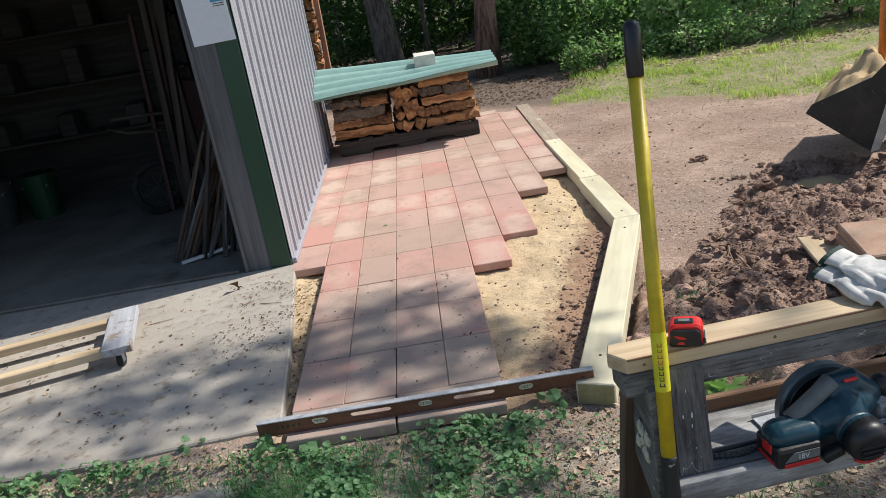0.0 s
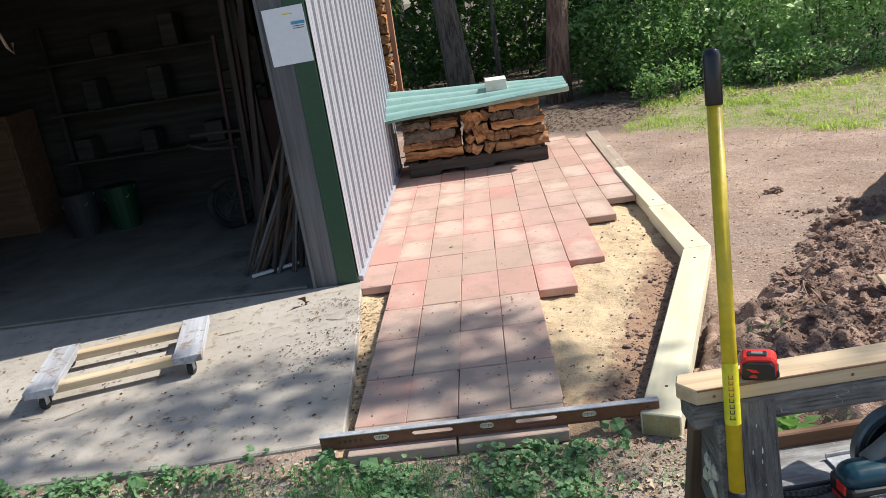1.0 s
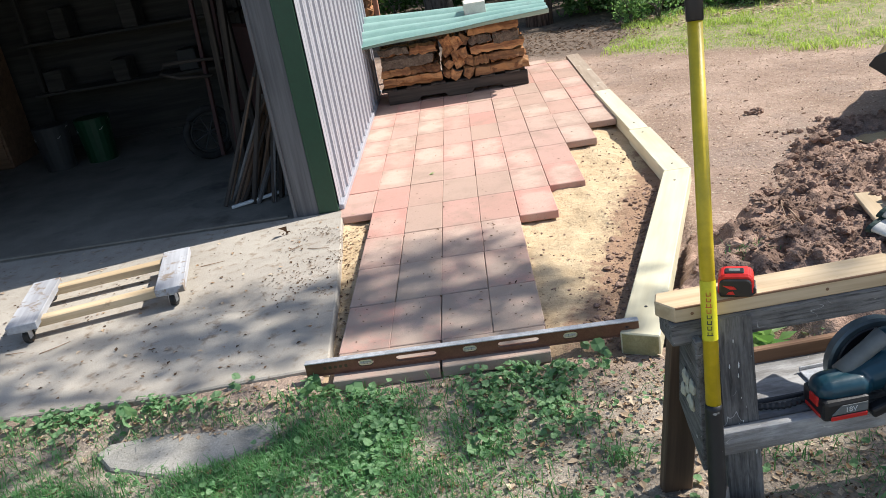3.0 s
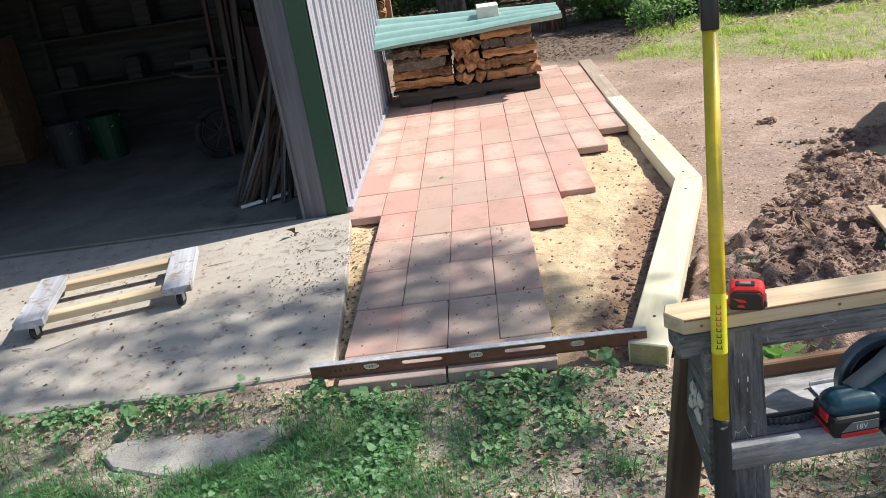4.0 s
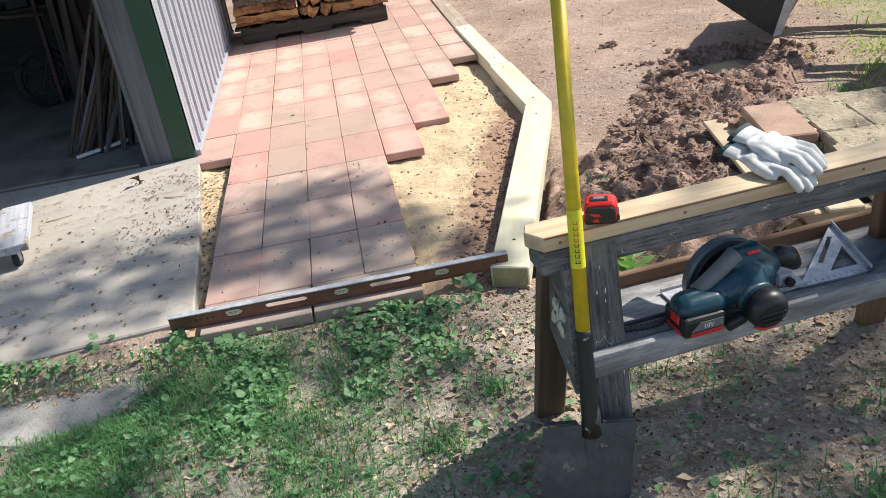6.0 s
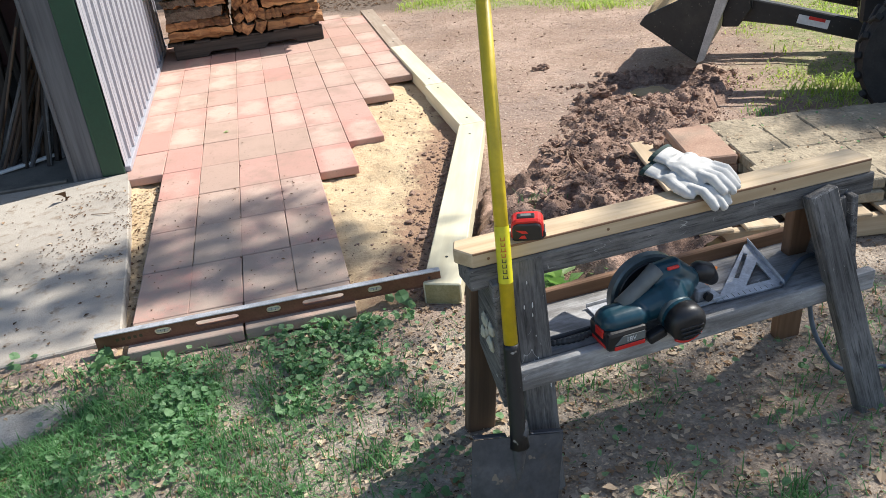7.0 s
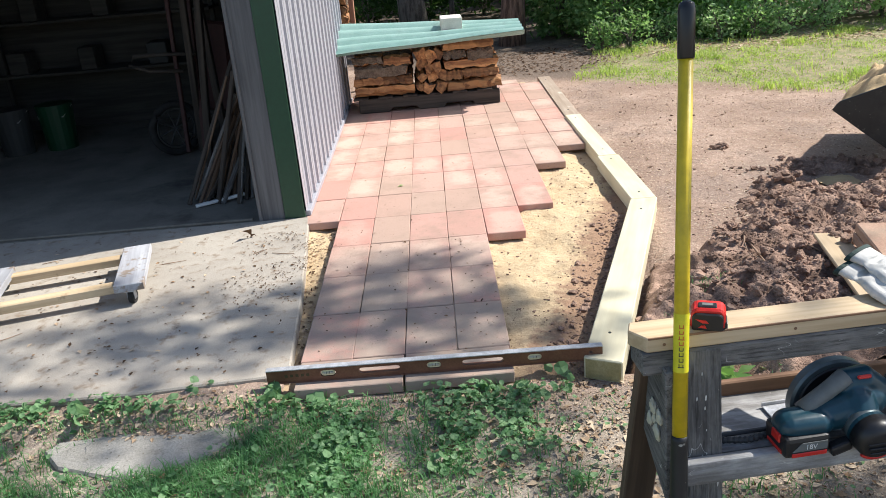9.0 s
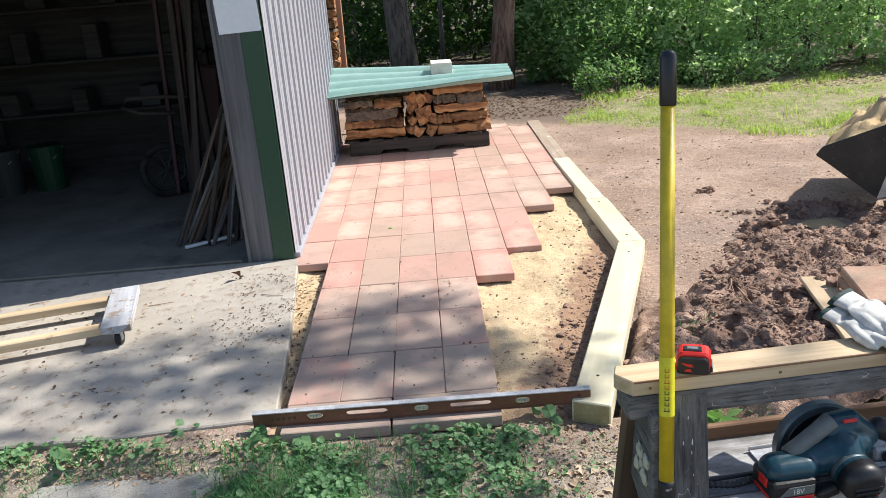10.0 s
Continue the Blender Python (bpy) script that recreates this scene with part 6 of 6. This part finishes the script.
tree((9.3, -.6, -.09), (-.03, .03), 7.4, .24, M_TRUNK, "tall unseen leafy shade tree beside the yard", crown_over(2170, -3.8, 4.2, -2.9, 1.3, 16, .085), .11, M_CANOPY,
     [((9.2, -.5, 4.4), (7.6, 1.9, 7.2), .07), ((9.2, -.5, 5.0), (6.6, 1.6, 7.5), .05), ((9.1, -.5, 5.6), (9.2, 1.6, 7.6), .06), ((9.1, -.5, 5.9), (7.6, .6, 7.6), .05)])
# trees added further east in the wood, unseen crowns placed to shade its edge
for x, y in ((8.0, 10.9), (6.4, 10.6)):
    tree((x + .6, y, -.03), (-.04, .02), 9.5, .14, M_TRUNK, "slender woodland tree in shade", clumps((x, y, 8.8), (2.0, 1.5, .9), 75, 24, .24), .2, M_DEEP)


def shrub(x, y, w, h, leaf, n, mt, label, per=26, spread=.075):
    s = thing("shrub", label, "shrub", (x, y, -.05), "woodland edge shrubs")
    for k in range(5):
        a = nrg.uniform(0, 6.28)
        tip = (x + math.cos(a) * w * .6, y + math.sin(a) * w * .5, h * nrg.uniform(.6, .95))
        part("stem", bm_tube([(x, y, -.08), (x + math.cos(a) * w * .15, y + math.sin(a) * w * .15, h * .4), tip], [.014, .01, .004], 6), M_TRUNK, s)
    pts = clumps((x, y, h * .5), (w, w * .7, h * .52), n // per, per, spread, .6)
    pts = pts[pts[:, 2] > -.02]
    part("foliage", leaves_mesh("foliage", pts, leaf, mt, .6, .35, nrg), mt, s)
    return s


edge = [(2.35, 8.3, .55, .9), (2.9, 7.6, .6, .8), (3.5, 7.9, .7, 1.5), (4.1, 7.7, .7, 1.3), (4.8, 7.6, .8, 1.6), (5.5, 7.7, .8, 1.5), (6.2, 7.6, .9, 1.7), (7.0, 7.5, 1.0, 1.8), (7.9, 7.2, 1.0, 1.9), (8.8, 6.6, 1.1, 2.0),
        (3.0, 8.8, .8, 2.0), (4.2, 8.9, .9, 2.2), (5.4, 9.0, 1.0, 2.4), (6.7, 8.9, 1.0, 2.4), (8.0, 8.6, 1.1, 2.5)]
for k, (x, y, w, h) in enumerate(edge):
    # front row to the right takes the leaves with sunlight in their colour
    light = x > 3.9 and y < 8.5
    shrub(x, y, w, h * (.8 + .45 * nrg.random()), .062 if k % 3 else .08, 3000 if light else 3200, M_SHRUB_SUNTINT if light else M_SHRUB, "shrub at the wood's edge, sunlight painted into its pale leaves" if light else "bright green leafy shrub at the wood's edge")
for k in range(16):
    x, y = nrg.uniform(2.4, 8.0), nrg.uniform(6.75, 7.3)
    shrub(x, y, nrg.uniform(.15, .3), nrg.uniform(.2, .45), .05, 420, M_SHRUB_SUNTINT if k % 2 else M_SHRUB, "low leafy weed clump at the wood's edge", 20, .05)
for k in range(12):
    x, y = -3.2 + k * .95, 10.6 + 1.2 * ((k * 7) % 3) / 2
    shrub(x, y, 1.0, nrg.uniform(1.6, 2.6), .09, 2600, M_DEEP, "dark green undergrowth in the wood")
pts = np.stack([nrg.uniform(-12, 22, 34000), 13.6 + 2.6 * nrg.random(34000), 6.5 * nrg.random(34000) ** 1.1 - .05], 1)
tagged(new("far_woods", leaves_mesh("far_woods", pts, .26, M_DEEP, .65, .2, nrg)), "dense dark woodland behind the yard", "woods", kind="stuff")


# ---- grass, weeds, fallen leaves ----
def field(n, x0, x1, y0, y1, density):
    x, y = nrg.uniform(x0, x1, n), nrg.uniform(y0, y1, n)
    k = nrg.random(n) < density(x, y)
    x, y = x[k], y[k]
    return np.stack([x, y, ground_height(x, y) - .003], 1)


def clear_of_slab(x, y):
    return (y < -.2 - .02 * np.sin(x * 9)) & ~((np.abs((x + .5) / .3) ** 2.4 + np.abs((y + .41) / .098) ** 2.4) < 1)


def lawn_density(x, y):
    line = y + .72 * x + .6 * (fbm(x, y, 1.4, 3, 2) - .5)
    right = smooth(x - .3 * y + 1.6 * (fbm(x, y, 1.4, 3, 2) - .5), 3.0, 3.6) * smooth(y, .6, 1.1) * .85
    right = np.where(x < 1.85, 0, right)
    line = np.where(x < 1.9 + .35 * np.clip(y - 5.2, 0, 3), 0, line)
    return np.maximum(smooth(line, 6.5, 7.1), right) * smooth(-y, -7.4, -6.7) * (.12 + .88 * smooth(fbm(x, y, 2.2, 4, 9), .4, .6))


def front_density(x, y):
    patch = smooth(fbm(x, y, 2.6, 4, 13), .41, .53)
    west = smooth(-x, -.8, .1)
    fade = smooth(x + 1.2 * (fbm(x, y, 1.7, 3, 23) - .5), -3.0, -2.2) * smooth(y + .9 * (fbm(x, y, 1.9, 3, 29) - .5), -2.2, -1.6)
    return fade * clear_of_slab(x, y) * np.clip(patch * (.09 + 1.0 * west) * smooth(-y, .22, .5) + .25 * west * smooth(-y, .16, .25), 0, 1)


LAWN_AT = field(130000, 1.4, 9.5, .6, 7.6, lawn_density)
tagged(new("lawn", blades_mesh("lawn", LAWN_AT, .018 + .06 * smooth(fbm(LAWN_AT[:, 0], LAWN_AT[:, 1], 3.5, 3, 33), .45, .75), M_LAWN, nrg, .007, 1.1)), "sunlit patchy lawn behind the yard", "grass", kind="stuff")
tagged(new("grass", blades_mesh("grass", field(230000, -3.6, 2.6, -2.7, -.2, front_density), .045, M_GRASS, nrg, .0036, 1.1)), "patchy green grass before the patio", "grass", kind="stuff")
tuft = np.concatenate([np.array([x, y, -.09]) + nrg.normal(size=(90, 3)) * np.array([.035, .03, .0]) for x, y in ((.95, -.75), (.55, -.62), (1.35, -1.5), (.75, -.95), (.1, -.7), (-.2, -.62), (1.32, -.5), (1.75, -1.45))])
tuft = np.concatenate([tuft, *[np.array([x, y, z]) + nrg.normal(size=(60, 3)) * np.array([.05, .05, .0]) for x, y, z in ((1.72, .42, -.03), (1.6, .15, -.05), (2.2, .1, -.04), (1.5, .0, -.05), (3.2, 1.0, -.05))]])
tagged(new("grass_tufts", blades_mesh("grass_tufts", tuft, .055, M_GRASS, nrg, .004, .8)), "small tufts of grass in bare soil", "grass", kind="stuff")


def ivy_density(x, y):
    band = np.exp(-((y + .42 + .08 * np.sin(x * 5)) / .24) ** 2) * smooth(x, -.1, .1) * smooth(-x, -1.05, -.8)
    strip = np.exp(-((y + .185) / .05) ** 2) * smooth(-x, .0, .1) * 1.6
    rest = .2 * smooth(fbm(x, y, 3, 3, 6), .48, .65) * smooth(-x, -1.2, -.8) + .02
    return clear_of_slab(x, y + np.where(x < -.05, -.06, .03)) * np.clip((band + strip) * smooth(fbm(x, y, 5.0, 4, 17), .38, .56) * .68 + rest * .7, 0, 1)


ivy = field(60000, -2.2, 2.2, -1.7, -.12, ivy_density)
ivy[:, 2] += .012 + .035 * nrg.random(len(ivy)) ** 1.5
tagged(new("ground_ivy", leaves_mesh("ground_ivy", ivy, .0195, M_IVY, 1.05, .72, nrg, .3, True)), "low round-leaved green weeds before the patio", "weeds", kind="stuff")
for at, n, size, label in (((1.54, -.29, -.06), 44, .095, "broad-leaved green weed behind the sawhorse"), ((.642, -.28, -.075), 9, .048, "broad-leaved plantain before the patio"), ((.77, -.25, -.075), 9, .048, "broad-leaved plantain before the patio"), ((.86, -.33, -.08), 9, .045, "leafy weed before the patio"), ((.067, -.2, -.075), 7, .045, "round-leaved weed beside the patio"), ((.19, -.54, -.08), 8, .035, "leafy weed before the patio"), ((.5, -.62, -.085), 8, .035, "leafy weed before the patio"), ((.98, -.24, -.07), 7, .045, "leafy weed beside the edging timber"), ((-.4, -.17, -.05), 10, .045, "leafy weed beside the concrete apron"), ((.08, -.265, -.07), 8, .055, "small round-leaved weed beside the patio"), ((-.1, -.2, -.06), 12, .05, "leafy weed beside the concrete apron"), ((-.75, -.19, -.05), 10, .05, "leafy weed beside the concrete apron")):
    c = np.array(at)
    p = c + nrg.normal(size=(n, 3)) * np.array([.035, .035, .0]) + np.array([0, 0, .02]) + np.abs(nrg.normal(size=(n, 3))) * np.array([0, 0, .022])
    weed = thing("weed", label, "plant", at)
    part("foliage", leaves_mesh("foliage", p, size, M_HOSTA if size > .06 else M_IVY, .5 if size > .06 else .85, .6, nrg, .3, size < .06), M_HOSTA if size > .06 else M_IVY, weed)


def litter(name, n, x0, x1, y0, y1, zf, size, mt, label, dens=lambda x, y: np.ones_like(x)):
    x, y = nrg.uniform(x0, x1, n), nrg.uniform(y0, y1, n)
    k = nrg.random(n) < dens(x, y)
    x, y = x[k], y[k]
    P = np.stack([x, y, zf(x, y) + .004], 1)
    tagged(new(name, leaves_mesh(name, P, size, mt, .6, .95, nrg, .25)), label, "leaves", kind="stuff")


zero = lambda x, y: 0 * x
litter("leaf_litter", 2200, 1.9, 6.0, 1.0, 6.5, ground_height, .014, M_DARKLITTER, "dark leaf scraps on the yard soil")
litter("leaf_litter", 1300, 1.2, 2.7, 5.9, 7.4, ground_height, .035, M_DARKLITTER, "dark fallen leaves at the wood's edge")
litter("leaf_litter", 2600, -1.6, 3.0, -1.9, -.2, ground_height, .022, M_LITTER, "dry tan leaves and chips on bare soil")
litter("wood_chips", 17000, .3, 3.0, -1.9, -.2, ground_height, .008, M_LITTER, "fine tan chips and mulch on bare soil", lambda x, y: smooth(x, .3, 1.0))
litter("wood_chips", 4500, -.6, 3.0, -1.9, -.2, ground_height, .011, M_DARKLITTER, "fine dark mulch on bare soil", lambda x, y: .3 + .7 * smooth(x, .3, 1.0))
litter("leaf_litter", 1000, -1.6, 3.0, -1.9, -.2, ground_height, .018, M_DARKLITTER, "dark dry leaf scraps on bare soil")
litter("leaf_litter", 1100, .1, 2.6, -1.9, -.2, ground_height, .024, M_LITTER, "brown leaf pieces on bare soil")
litter("leaf_litter", 700, -1.6, 2.4, -1.8, -.2, ground_height, .036, M_LITTER, "large dry tan leaves on bare soil")
litter("leaf_litter", 700, -2.6, -.1, -.34, -.15, ground_height, .022, M_LITTER, "dry leaves along the apron edge")
litter("leaf_scraps", 420, -3.5, -.1, -.05, 1.7, zero, .012, M_DARKLITTER, "small dark leaf scraps on concrete")
litter("leaf_scraps", 170, -3.5, -.1, -.05, 1.7, zero, .024, M_LITTER, "dry tan leaves on concrete")
litter("leaf_scraps", 70, 0, .82, -.02, 1.3, lambda x, y: 0 * x + .002, .017, M_DARKLITTER, "dark leaf crumbs on the near pavers", lambda x, y: .25 + .75 * smooth(x, .5, .8))
litter("leaf_scraps", 130, -2.6, -.1, -.05, 1.2, zero, .02, M_DARKLITTER, "dark leaf crumbs on concrete")
litter("leaf_scraps", 35, 0, .82, 0, 1.6, lambda x, y: 0 * x + .002, .011, M_DARKLITTER, "small dark leaf scraps on the near pavers")
litter("leaf_scraps", 1500, -.6, -.1, .55, 1.5, zero, .011, M_DARKLITTER, "dark debris swept on the concrete", lambda x, y: smooth(x, -.6, -.15) * smooth(fbm(x, y, 7, 3, 71), .45, .62))
litter("leaf_scraps", 3000, 0, 1.7, -.1, 3.0, sand_height, .007, M_DARKLITTER, "dark scraps trodden into the sand", lambda x, y: (x < beam_line(y) - .01) * .5)
for k in range(7):
    x, y, ang, ln_ = nrg.uniform(-1.7, -.2), nrg.uniform(.1, 1.5), nrg.uniform(-.6, .6), nrg.uniform(.04, .14)
    tagged(part("twig", bm_tube([(x, y, .003), (x + ln_ * .5 * math.cos(ang), y + ln_ * .5 * math.sin(ang), .007), (x + ln_ * math.cos(ang + .2), y + ln_ * math.sin(ang + .2), .003)], [.002, .0022, .001], 5), M_TWIG), "thin dry twig on the concrete", "twig", "twigs on the apron")
litter("leaf_scraps", 70, 0, 1.4, 0, 4, lambda x, y: 0 * x + .002, .013, M_DARKLITTER, "small dark leaf scraps on the pavers", lambda x, y: (x < .8) | (y > 2))
litter("leaf_litter", 260, -.16, 0.0, -.05, 1.55, sand_height, .02, M_LITTER, "dry leaves in the gap beside the pavers")
litter("leaf_litter", 150, -.16, 0.0, -.05, 1.55, sand_height, .02, M_DARKLITTER, "dark dry leaves in the gap beside the pavers")
litter("leaf_litter", 9000, 1.9, 6.0, 1.0, 6.5, ground_height, .014, M_LITTER, "scattered dry leaves on the yard soil")
litter("leaf_litter", 1600, 2.8, 6.5, 6.2, 7.2, ground_height, .05, M_LITTER, "band of fallen leaves at the wood's edge")
litter("leaf_scraps", 160, 2.55, 3.3, -.1, .5, lambda x, y: 0 * x + .157, .014, M_LITTER, "bits of straw and leaf on the dusty pavers")
litter("leaf_scraps", 22, 2.6, 3.3, -.1, .5, lambda x, y: 0 * x + .157, .018, M_GRASS, "green plant scraps on the dusty pavers")
big_leaf = leaves_mesh("curled_leaf", np.array([[-.47, 1.46, .012], [-.45, 1.47, .015], [-.49, 1.47, .01]]), .07, M_DARKLITTER, .6, .6, nrg, .8)
tagged(new("curled_leaf", big_leaf), "curled brown dead leaf on the concrete", "leaf")
tagged(new("yellow_leaf", leaves_mesh("yellow_leaf", np.array([[.36, 2.18, .006]]), .035, M_HOSTA, .6, .95, nrg)), "small yellow leaf on the pavers", "leaf")
